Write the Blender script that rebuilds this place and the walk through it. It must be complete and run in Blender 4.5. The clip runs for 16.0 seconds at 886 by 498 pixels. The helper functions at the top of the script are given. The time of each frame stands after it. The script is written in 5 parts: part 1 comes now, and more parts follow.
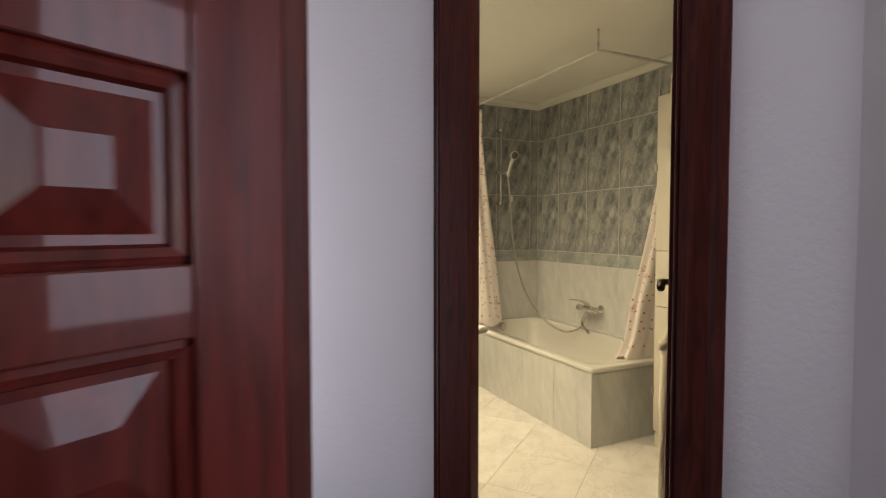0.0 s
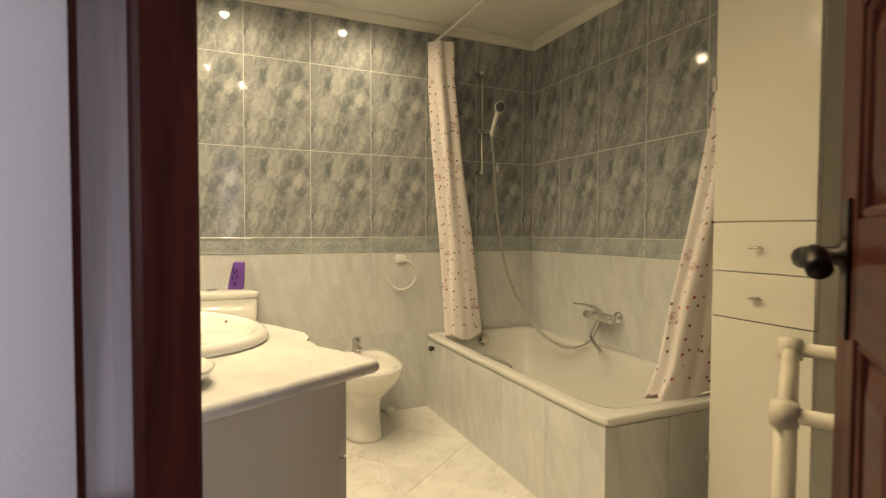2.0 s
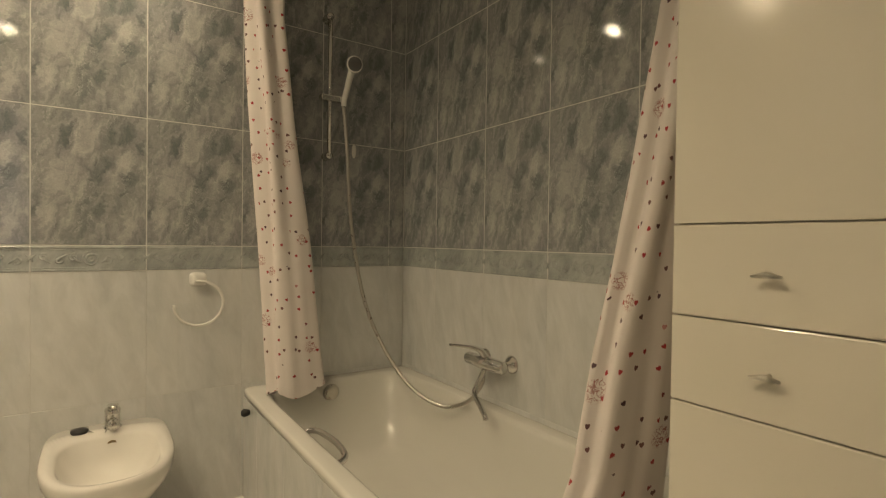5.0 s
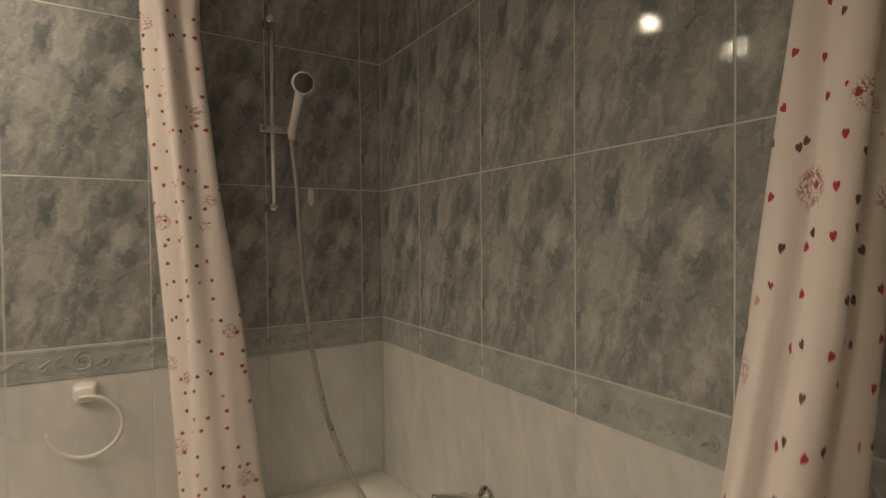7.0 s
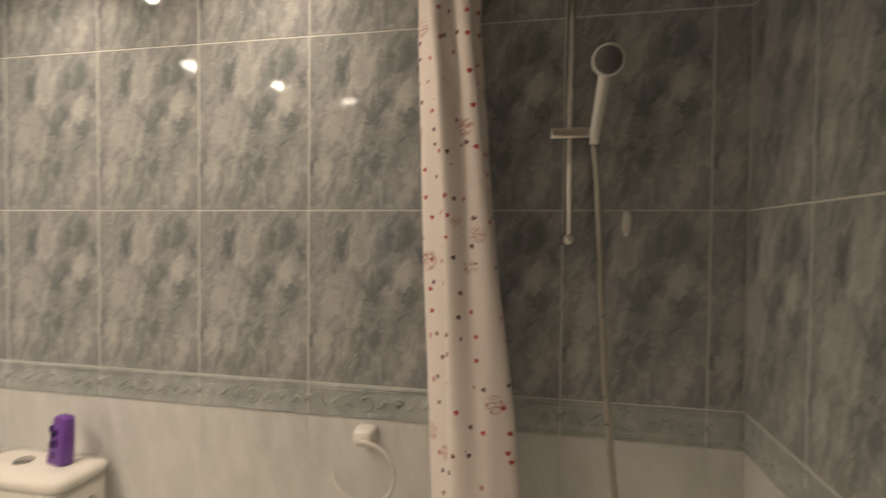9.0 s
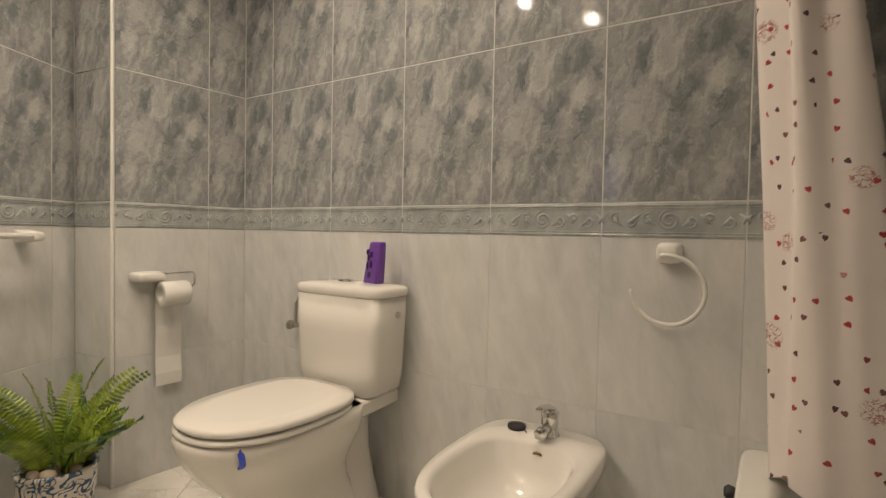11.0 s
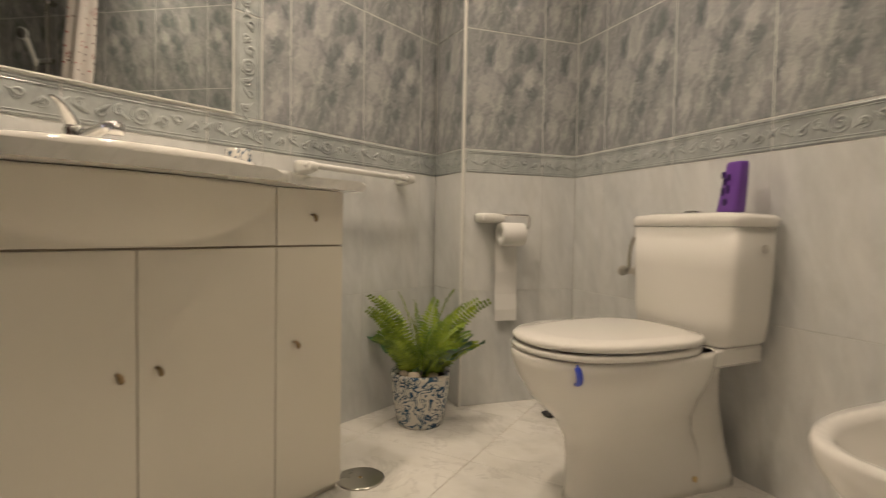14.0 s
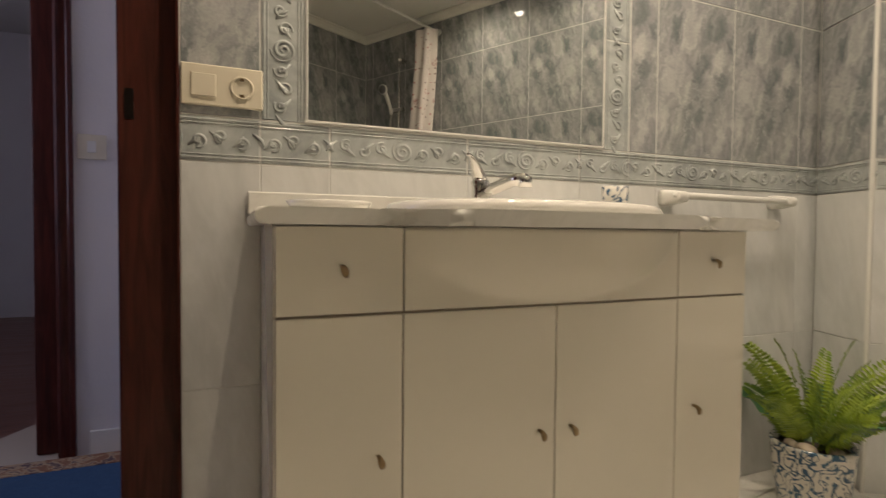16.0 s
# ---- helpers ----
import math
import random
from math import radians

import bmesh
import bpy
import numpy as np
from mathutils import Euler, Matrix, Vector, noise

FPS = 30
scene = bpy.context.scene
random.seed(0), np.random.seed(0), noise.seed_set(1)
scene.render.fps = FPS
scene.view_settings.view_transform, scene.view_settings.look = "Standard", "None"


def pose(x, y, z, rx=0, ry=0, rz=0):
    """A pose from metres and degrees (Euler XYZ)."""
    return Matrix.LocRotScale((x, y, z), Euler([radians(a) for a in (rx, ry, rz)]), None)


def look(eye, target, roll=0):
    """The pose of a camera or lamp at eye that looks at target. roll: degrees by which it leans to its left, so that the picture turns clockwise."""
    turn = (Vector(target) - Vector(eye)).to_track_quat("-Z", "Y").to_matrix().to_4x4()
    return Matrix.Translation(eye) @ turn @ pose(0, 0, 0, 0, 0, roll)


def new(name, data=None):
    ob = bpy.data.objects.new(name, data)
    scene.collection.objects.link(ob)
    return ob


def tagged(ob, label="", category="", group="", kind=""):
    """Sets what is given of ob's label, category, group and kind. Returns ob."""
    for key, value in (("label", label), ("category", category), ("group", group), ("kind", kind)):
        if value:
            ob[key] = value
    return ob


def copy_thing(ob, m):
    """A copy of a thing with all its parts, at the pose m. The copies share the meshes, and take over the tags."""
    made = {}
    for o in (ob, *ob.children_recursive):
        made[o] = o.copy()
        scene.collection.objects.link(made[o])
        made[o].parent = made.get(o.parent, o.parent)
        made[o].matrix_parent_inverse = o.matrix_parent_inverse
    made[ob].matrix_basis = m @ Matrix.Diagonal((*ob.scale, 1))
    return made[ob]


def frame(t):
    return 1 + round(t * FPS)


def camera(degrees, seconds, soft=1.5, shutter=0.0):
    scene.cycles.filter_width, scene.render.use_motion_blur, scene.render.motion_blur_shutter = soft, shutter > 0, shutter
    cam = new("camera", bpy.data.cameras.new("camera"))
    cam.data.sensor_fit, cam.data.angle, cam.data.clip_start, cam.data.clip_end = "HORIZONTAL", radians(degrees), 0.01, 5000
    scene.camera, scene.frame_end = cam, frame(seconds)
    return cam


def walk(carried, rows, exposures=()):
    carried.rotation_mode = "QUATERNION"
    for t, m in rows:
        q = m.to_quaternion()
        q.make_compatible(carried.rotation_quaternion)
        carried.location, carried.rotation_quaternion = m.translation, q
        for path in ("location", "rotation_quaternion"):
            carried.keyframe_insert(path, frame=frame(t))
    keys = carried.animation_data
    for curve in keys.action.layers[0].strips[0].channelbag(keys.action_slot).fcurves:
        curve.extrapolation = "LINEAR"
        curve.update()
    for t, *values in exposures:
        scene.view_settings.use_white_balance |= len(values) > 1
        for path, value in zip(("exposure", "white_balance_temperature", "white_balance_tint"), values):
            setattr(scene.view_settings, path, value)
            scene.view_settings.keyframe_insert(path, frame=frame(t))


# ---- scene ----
cam = camera(81.6, 16.0, soft=1.15, shutter=0.4)
PATH = [
    (0.0, (-0.217, -3.667, 1.195), (0.634, -1.859, 1.116), 0.0),
    (0.5, (0.012, -3.422, 1.183), (0.902, -1.632, 1.117), -0.1),
    (1.0, (0.261, -3.167, 1.094), (1.167, -1.385, 1.035), 0.2),
    (1.5, (0.422, -3.002, 1.114), (1.305, -1.209, 1.045), 0.1),
    (2.0, (0.527, -2.816, 1.043), (1.338, -0.988, 0.976), 0.2),
    (2.5, (0.615, -2.706, 1.045), (1.344, -0.845, 0.969), 0.3),
    (3.0, (0.786, -2.578, 1.011), (1.486, -0.705, 0.965), 0.6),
    (3.5, (0.905, -2.449, 0.993), (1.720, -0.623, 0.965), 0.8),
    (4.0, (0.978, -2.332, 1.015), (1.927, -0.572, 0.986), 0.8),
    (4.5, (1.086, -2.251, 1.023), (2.210, -0.597, 0.994), 0.8),
    (7.0, (1.595, -1.730, 1.300), (2.656, -0.035, 1.258), -0.5),
    (7.5, (1.791, -1.627, 1.398), (2.448, 0.261, 1.338), 0.5),
    (8.0, (1.871, -1.479, 1.489), (2.286, 0.477, 1.430), 0.5),
    (8.5, (1.933, -1.406, 1.508), (2.074, 0.588, 1.457), 0.6),
    (9.0, (1.959, -1.283, 1.410), (1.565, 0.677, 1.359), 0.6),
    (9.5, (1.825, -1.311, 1.306), (1.175, 0.579, 1.247), 0.6),
    (10.0, (1.749, -1.390, 1.159), (0.917, 0.428, 1.102), 0.7),
    (12.5, (1.687, -1.330, 0.750), (0.316, 0.124, 0.674), 1.5),
    (13.0, (1.654, -1.318, 0.727), (0.153, 0.001, 0.649), 1.4),
    (13.5, (1.631, -1.324, 0.722), (-0.030, -0.213, 0.645), 1.2),
    (14.0, (1.600, -1.349, 0.695), (-0.240, -0.568, 0.621), 1.0),
    (14.5, (1.590, -1.375, 0.684), (-0.355, -0.916, 0.601), 0.9),
    (15.0, (1.540, -1.434, 0.698), (-0.452, -1.259, 0.648), 0.6),
    (15.5, (1.500, -1.520, 0.722), (-0.499, -1.571, 0.676), 0.5),
    (16.0, (1.457, -1.610, 0.779), (-0.531, -1.824, 0.718), 0.5),
]
walk(cam, [(t, look(eye, target, roll)) for t, eye, target, roll in PATH],
     exposures=[(0, 0.62, 6500, 10), (1.5, 0.55, 6650, 10), (2.0, 0.48, 6750, 10), (2.5, 0.45, 6700, 8), (3.0, 0.35, 6700, 8), (4.0, 0.12, 6700, 8), (4.5, 0.0, 6600, 10),
                (7.0, -0.05, 6000, 20), (8.0, 0.12, 5800, 20), (8.5, 0.17, 5800, 21), (10.0, 0.15, 5800, 21), (12.5, -0.05, 5800, 21), (15.0, 0.0, 5800, 20), (16.0, 0.02, 5800, 19)])

# ---- plan ----
CEIL = 2.25
BACK_L, BACK_R = -0.172, 2.41            # the back wall runs along y = 0
PIL_P = Vector((-0.213, -0.50, 0))       # outer corner of the boxed-in pipe
PIL_Q = Vector((-0.436, -0.526, 0))      # where it meets the vanity wall
ANG = math.atan2(-0.878, 0.479)
LEFT = Matrix.Translation(PIL_Q) @ Matrix.Rotation(ANG, 4, "Z")   # vanity wall: x along it, y into the room
HALL_N = -0.06                           # hall face of the same partition
DOOR_A, DOOR_B, DOOR_H = 1.955, 2.612, 2.03
OPP_N = -0.95                            # far side of the hall
BED_A, BED_B = 2.40, 3.42
HALL_END, HALL_START, END_S = 4.2, -0.21, -0.745
W_TILE, R_TILE = 0.333, 0.463
Z_WHITE, Z_BORDER = 0.92, 1.012


def lw(s, n, z=0.0):
    return LEFT @ Vector((s, n, z))


# ---- world and lights ----
world = bpy.data.worlds.new("sky")
scene.world = world
world.use_nodes = True
wn = world.node_tree.nodes
sky = wn.new("ShaderNodeTexSky")
sky.sky_type, sky.sun_disc, sky.sun_elevation, sky.sun_rotation = "NISHITA", False, radians(40), radians(200)
world.node_tree.links.new(sky.outputs[0], wn["Background"].inputs[0])
wn["Background"].inputs[1].default_value = 0.12

SPOTS = [(1.24, -0.29), (0.585, -0.30), (0.23, -0.97), (0.49, -1.34), (0.75, -1.72)]
for px, py in SPOTS:
    ld = bpy.data.lights.new("halogen_light", "SPOT")
    ld.energy, ld.color, ld.spot_size, ld.spot_blend, ld.shadow_soft_size = 19 if py > -0.5 else 35, (1.0, 0.80, 0.50), radians(162), 1.0, 0.018
    new("halogen_light", ld).matrix_world = look((px, py, CEIL - 0.012), (px, py, 0))
# daylight: the hall window, the bedroom window and an added lamp in an unseen doorway across the hall
for m, sx, sy, power in ((LEFT @ look((HALL_END - 0.02, -0.56, 1.45), (0, -0.56, 1.2)), 0.7, 1.2, 9.0),
                         (LEFT @ look((5.15, -2.1, 1.5), (1.6, -0.4, 1.2)), 1.1, 1.3, 6.5),
                         (LEFT @ look((0.55, OPP_N - 0.06, 1.05), (1.75, 0.0, 1.35)), 0.8, 1.9, 9.0)):
    ld = bpy.data.lights.new("daylight_lamp", "AREA")
    ld.shape, ld.size, ld.size_y, ld.energy, ld.color = "RECTANGLE", sx, sy, power, (0.86, 0.85, 1.0)
    new("daylight_lamp", ld).matrix_world = m


# ---- node helpers and materials ----
def mat(name, rough=0.5, metal=0.0, colour=(0.8, 0.8, 0.8)):
    m = bpy.data.materials.new(name)
    m.use_nodes = True
    b = m.node_tree.nodes["Principled BSDF"]
    b.inputs["Base Color"].default_value = (*colour, 1)
    b.inputs["Roughness"].default_value = rough
    b.inputs["Metallic"].default_value = metal
    return m


class G:
    """Short way to add nodes to one material."""
    def __init__(self, m):
        self.t, self.n, self.b = m.node_tree, m.node_tree.nodes, m.node_tree.nodes["Principled BSDF"]

    def add(self, kind, **inputs):
        nd = self.n.new("ShaderNode" + kind)
        for k, v in inputs.items():
            self.put(nd, k.replace("_", " "), v)
        return nd

    def put(self, nd, key, v):
        sock = nd.inputs[int(key[1:])] if key[0] == "i" and key[1:].isdigit() else nd.inputs[key]
        if isinstance(v, bpy.types.NodeSocket):
            self.t.links.new(v, sock)
        else:
            sock.default_value = v
        return nd

    def coords(self, kind="Object", shift=0.0, scale=(1, 1, 1), turn=(0, 0, 0)):
        v = self.n.new("ShaderNodeTexCoord").outputs[kind]
        if shift:
            r = self.n.new("ShaderNodeObjectInfo").outputs["Random"]
            k = self.math("MULTIPLY", r, shift)
            c = self.add("CombineXYZ", X=k, Y=self.math("MULTIPLY", r, shift * 0.37), Z=self.math("MULTIPLY", r, shift * 1.7))
            a = self.n.new("ShaderNodeVectorMath")
            self.t.links.new(v, a.inputs[0]), self.t.links.new(c.outputs[0], a.inputs[1])
            v = a.outputs[0]
        mp = self.n.new("ShaderNodeMapping")
        self.t.links.new(v, mp.inputs[0])
        mp.inputs["Rotation"].default_value, mp.inputs["Scale"].default_value = turn, scale
        return mp.outputs[0]

    def math(self, op, a, b=0.0):
        nd = self.n.new("ShaderNodeMath")
        nd.operation = op
        self.put(nd, "i0", a), self.put(nd, "i1", b)
        return nd.outputs[0]

    def noise(self, vec, scale, detail=4.0, rough=0.55, twist=0.0):
        nd = self.add("TexNoise", Vector=vec, Scale=scale, Detail=detail, Roughness=rough, Distortion=twist)
        return nd.outputs["Fac"]

    def ramp(self, fac, stops):
        nd = self.add("ValToRGB", Fac=fac)
        e = nd.color_ramp.elements
        while len(e) < len(stops):
            e.new(0.5)
        for el, (p, c) in zip(e, stops):
            el.position, el.color = p, (*c, 1) if len(c) == 3 else c
        return nd.outputs[0]

    def mix(self, fac, a, b, mode="MIX"):
        nd = self.n.new("ShaderNodeMix")
        nd.data_type, nd.blend_type = "RGBA", mode
        for i, v in ((0, fac), (6, a), (7, b)):
            if isinstance(v, bpy.types.NodeSocket):
                self.t.links.new(v, nd.inputs[i])
            elif i == 0:
                nd.inputs[0].default_value = v
            else:
                nd.inputs[i].default_value = (*v, 1)
        return nd.outputs[2]

    def base(self, c):
        self.t.links.new(c, self.b.inputs["Base Color"])

    def rough(self, r):
        self.t.links.new(r, self.b.inputs["Roughness"])

    def bump(self, h, strength=0.2, dist=0.002):
        nd = self.add("Bump", Height=h, Strength=strength, Distance=dist)
        self.t.links.new(nd.outputs[0], self.b.inputs["Normal"])


def span(g, fac, lo, hi):
    nd = g.add("MapRange", Value=fac)
    nd.inputs["To Min"].default_value, nd.inputs["To Max"].default_value = lo, hi
    return nd.outputs[0]


def marble(name, stops, vein, vein_amount, lean, stretch, size, rough):
    m = mat(name, rough)
    g = G(m)
    v = g.coords("Object", 23.0, (1, 1, 1), (0, lean, 0))
    mp = g.n.new("ShaderNodeMapping")
    g.t.links.new(v, mp.inputs[0])
    mp.inputs["Scale"].default_value = (1, 1, stretch)
    v = mp.outputs[0]
    big = g.noise(v, size, 5, 0.6, 0.6)
    c = g.ramp(big, stops)
    fine = g.noise(v, size * 3.1, 6, 0.65, 0.5)
    c = g.mix(0.32, c, g.ramp(fine, [(0.3, (0.25,) * 3), (0.7, (0.75,) * 3)]), "OVERLAY")
    ridge = g.math("ABSOLUTE", g.math("SUBTRACT", g.noise(v, size * 1.1, 5, 0.62, 0.7), 0.5))
    line = g.ramp(ridge, [(0.0, (vein_amount,) * 3), (0.018, (0, 0, 0))])
    c = g.mix(line, c, vein)
    g.base(c)
    g.rough(span(g, fine, rough * 0.8, rough * 1.5))
    g.bump(g.noise(g.coords("Object", 11.0), 11, 2), 0.10, 0.003)
    return m


def printed_glaze():
    """Blue-grey tile: every tile carries the same print of slanting pale and dark clouds with broken white veins."""
    m = mat("blue_grey_marbled_glaze", 0.05)
    g = G(m)
    v = g.coords("Object", 0, (-1 / W_TILE, 1, 1 / R_TILE))
    warp = g.n.new("ShaderNodeVectorMath")
    warp.operation = "MULTIPLY_ADD"
    g.t.links.new(g.add("TexNoise", Vector=v, Scale=6.5, Detail=6.0, Roughness=0.66).outputs["Color"], warp.inputs[0])
    warp.inputs[1].default_value = (0.26, 0.0, 0.34)
    base = g.n.new("ShaderNodeVectorMath")
    base.operation = "SUBTRACT"
    g.t.links.new(v, base.inputs[0])
    base.inputs[1].default_value = (0.13, 0.0, 0.17)
    g.t.links.new(base.outputs[0], warp.inputs[2])
    xyz = g.add("SeparateXYZ", Vector=warp.outputs[0])
    slant = g.math("SUBTRACT", xyz.outputs[0], g.math("MULTIPLY", xyz.outputs[2], 0.40))
    w = g.add("CombineXYZ", X=slant, Y=0.0, Z=xyz.outputs[2]).outputs[0]

    def cloud(u, h, ru, rh, amount):
        d = g.n.new("ShaderNodeVectorMath")
        d.operation = "MULTIPLY_ADD"
        g.t.links.new(w, d.inputs[0])
        d.inputs[1].default_value = (1 / ru, 0, 1 / rh)
        d.inputs[2].default_value = (-(u - 0.40 * h) / ru, 0, -h / rh)
        k = g.n.new("ShaderNodeVectorMath")
        k.operation = "LENGTH"
        g.t.links.new(d.outputs[0], k.inputs[0])
        nd = g.add("MapRange", Value=k.outputs["Value"])
        nd.interpolation_type = "SMOOTHSTEP"
        for key, val in (("From Min", 1.25), ("From Max", 0.45), ("To Min", 0.0), ("To Max", amount)):
            nd.inputs[key].default_value = val
        return nd.outputs[0]

    tone = g.math("ADD", 0.52, 0.0)
    for spec in ((-0.24, 0.27, 0.045, 0.17, -0.30), (-0.27, 0.46, 0.10, 0.06, -0.20), (0.27, 0.38, 0.16, 0.18, -0.24), (0.43, 0.25, 0.05, 0.08, -0.22),
                 (0.08, 0.07, 0.09, 0.17, -0.30), (-0.02, -0.26, 0.15, 0.22, -0.15), (0.35, 0.0, 0.07, 0.11, -0.26), (-0.30, -0.14, 0.10, 0.30, 0.18),
                 (-0.06, 0.30, 0.10, 0.20, 0.16), (-0.47, -0.20, 0.05, 0.13, -0.22), (0.28, 0.14, 0.10, 0.05, 0.24), (0.30, -0.32, 0.15, 0.12, 0.08), (0.22, -0.13, 0.11, 0.05, -0.20), (-0.45, 0.12, 0.05, 0.06, -0.16)):
        tone = g.math("ADD", tone, g.math("MULTIPLY", cloud(*spec), 0.68))
    sm = g.n.new("ShaderNodeMapping")
    g.t.links.new(w, sm.inputs[0])
    sm.inputs["Scale"].default_value = (1.0, 1.0, 0.72)
    st = sm.outputs[0]
    tone = g.math("ADD", tone, g.math("MULTIPLY", g.math("SUBTRACT", g.noise(st, 7.5, 6, 0.62), 0.5), 0.95))
    tone = g.math("ADD", tone, g.math("MULTIPLY", g.math("SUBTRACT", g.noise(st, 17.0, 5, 0.66), 0.5), 0.60))
    c = g.ramp(tone, [(0.11, (0.114, 0.130, 0.138)), (0.33, (0.210, 0.226, 0.234)), (0.52, (0.320, 0.326, 0.331)), (0.78, (0.500, 0.494, 0.490))])
    c = g.mix(g.ramp(g.noise(v, 3.0, 2), [(0.40, (0, 0, 0)), (0.62, (0.5,) * 3)]), c, (0.92, 0.95, 0.91), "MULTIPLY")
    ridge = g.math("ABSOLUTE", g.math("SUBTRACT", g.noise(st, 8.5, 4, 0.6), 0.5))
    vein = g.mix(1.0, g.ramp(ridge, [(0.0, (0.55,) * 3), (0.016, (0, 0, 0))]), g.ramp(g.noise(v, 5.5, 2), [(0.50, (0, 0, 0)), (0.58, (1, 1, 1))]), "MULTIPLY")
    c = g.mix(vein, c, (0.60, 0.60, 0.585))
    speck = g.ramp(g.noise(g.coords("Object", 11.0), 190.0, 3, 0.7), [(0.34, (0.43,) * 3), (0.5, (0.5,) * 3), (0.68, (0.58,) * 3)])
    c = g.mix(0.5, c, speck, "OVERLAY")
    g.base(c)
    g.rough(span(g, g.noise(v, 9.0, 4), 0.02, 0.07))
    g.bump(g.math("ADD", g.noise(g.coords("Object", 11.0), 11, 2), g.math("MULTIPLY", tone, 0.35)), 0.10, 0.003)
    return m


TILE_BLUE = printed_glaze()
TILE_WHITE = marble("white_marbled_glaze", [(0.28, (0.56, 0.575, 0.575)), (0.45, (0.63, 0.64, 0.63)), (0.7, (0.68, 0.68, 0.66))],
                    (0.56, 0.57, 0.57), 0.10, radians(-12), 0.35, 6.0, 0.06)
TILE_BORDER = marble("grey_green_relief_glaze", [(0.3, (0.30, 0.325, 0.325)), (0.6, (0.44, 0.465, 0.455))], (0.5, 0.53, 0.52), 0.2, 0.5, 0.6, 9.0, 0.14)
FLOOR_TILE = marble("pale_marble_floor_glaze", [(0.3, (0.66, 0.645, 0.60)), (0.5, (0.77, 0.75, 0.70)), (0.7, (0.82, 0.80, 0.75))], (0.56, 0.54, 0.50), 0.5, 0.8, 0.5, 4.0, 0.16)
GROUT = mat("grout", 0.85, 0, (0.60, 0.60, 0.57))
FLOOR_GROUT = mat("floor_grout", 0.9, 0, (0.42, 0.36, 0.28))


def plaster(name, colour, scale, strength, dist=0.003):
    m = mat(name, 0.75)
    g = G(m)
    v = g.coords()
    g.base(g.mix(g.noise(v, 2.2, 3), colour, tuple(c * 0.90 for c in colour)))
    g.bump(g.noise(v, scale, 5, 0.6), strength, dist)
    return m


HALL_WALL = plaster("white_orange_peel_plaster", (0.74, 0.71, 0.70), 75, 0.38, 0.004)
CEILING_PAINT = plaster("ceiling_paint", (0.80, 0.79, 0.74), 30, 0.05)
COVE = plaster("plaster_cornice_paint", (0.78, 0.77, 0.71), 40, 0.03)


def wood(name, dark, light, rough, along=(9, 9, 0.9), coat=0.0):
    m = mat(name, rough)
    g = G(m)
    v = g.coords("Object", 5.0, along)
    grain = g.noise(v, 6, 6, 0.6, 0.8)
    c = g.ramp(grain, [(0.3, dark), (0.7, light)])
    g.base(c)
    g.rough(span(g, g.noise(v, 2.0, 3), rough * 0.7, rough * 1.5))
    g.bump(g.noise(g.coords("Object", 5.0, (60, 60, 5)), 3, 3), 0.08, 0.001)
    if coat:
        g.b.inputs["Coat Weight"].default_value, g.b.inputs["Coat Roughness"].default_value = coat, 0.08
    return m


MAHOGANY = wood("varnished_mahogany", (0.036, 0.010, 0.008), (0.095, 0.024, 0.016), 0.34, coat=0.12)
MAHOGANY_FLAT = wood("varnished_mahogany_rail", (0.040, 0.011, 0.009), (0.105, 0.027, 0.018), 0.34, (0.9, 9, 9), coat=0.12)
for m in (MAHOGANY, MAHOGANY_FLAT):
    m.node_tree.nodes["Principled BSDF"].inputs["Specular IOR Level"].default_value = 0.14
RED_MAHOGANY = wood("red_varnished_mahogany", (0.055, 0.008, 0.006), (0.135, 0.020, 0.013), 0.30, coat=0.32)
RED_MAHOGANY.node_tree.nodes["Principled BSDF"].inputs["Specular IOR Level"].default_value = 0.15
RED_MAHOGANY.node_tree.nodes["Principled BSDF"].inputs["Coat Roughness"].default_value = 0.05
PARQUET = wood("brown_parquet_wood", (0.10, 0.035, 0.022), (0.20, 0.075, 0.045), 0.3, (1.2, 12, 12))


def ceramic(name, colour, rough=0.09):
    m = mat(name, rough)
    g = G(m)
    g.base(g.mix(g.noise(g.coords(), 3.0, 2), colour, tuple(c * 0.95 for c in colour)))
    g.b.inputs["Coat Weight"].default_value = 0.3
    return m


PORCELAIN = ceramic("white_porcelain", (0.78, 0.76, 0.71))
ENAMEL = ceramic("white_bath_enamel", (0.76, 0.75, 0.70), 0.14)
LACQUER = ceramic("cream_lacquered_board", (0.74, 0.70, 0.60), 0.16)
PLASTIC_WHITE = ceramic("white_plastic", (0.76, 0.75, 0.71), 0.3)
CREAM_PLASTIC = ceramic("cream_plastic", (0.72, 0.66, 0.52), 0.3)
COUNTER = marble("white_marble_worktop", [(0.3, (0.66, 0.65, 0.61)), (0.6, (0.74, 0.73, 0.68))], (0.55, 0.55, 0.52), 0.3, 0.9, 0.5, 6.0, 0.12)
# flat brown standing in for the shade in door gaps and the socket well
RECESS_SHADE = mat("painted_recess_shade", 0.7, 0, (0.30, 0.26, 0.19))


def metal(name, colour, rough):
    m = mat(name, rough, 1.0, colour)
    g = G(m)
    g.rough(span(g, g.noise(g.coords(), 40, 3), rough * 0.7, rough * 1.5))
    return m


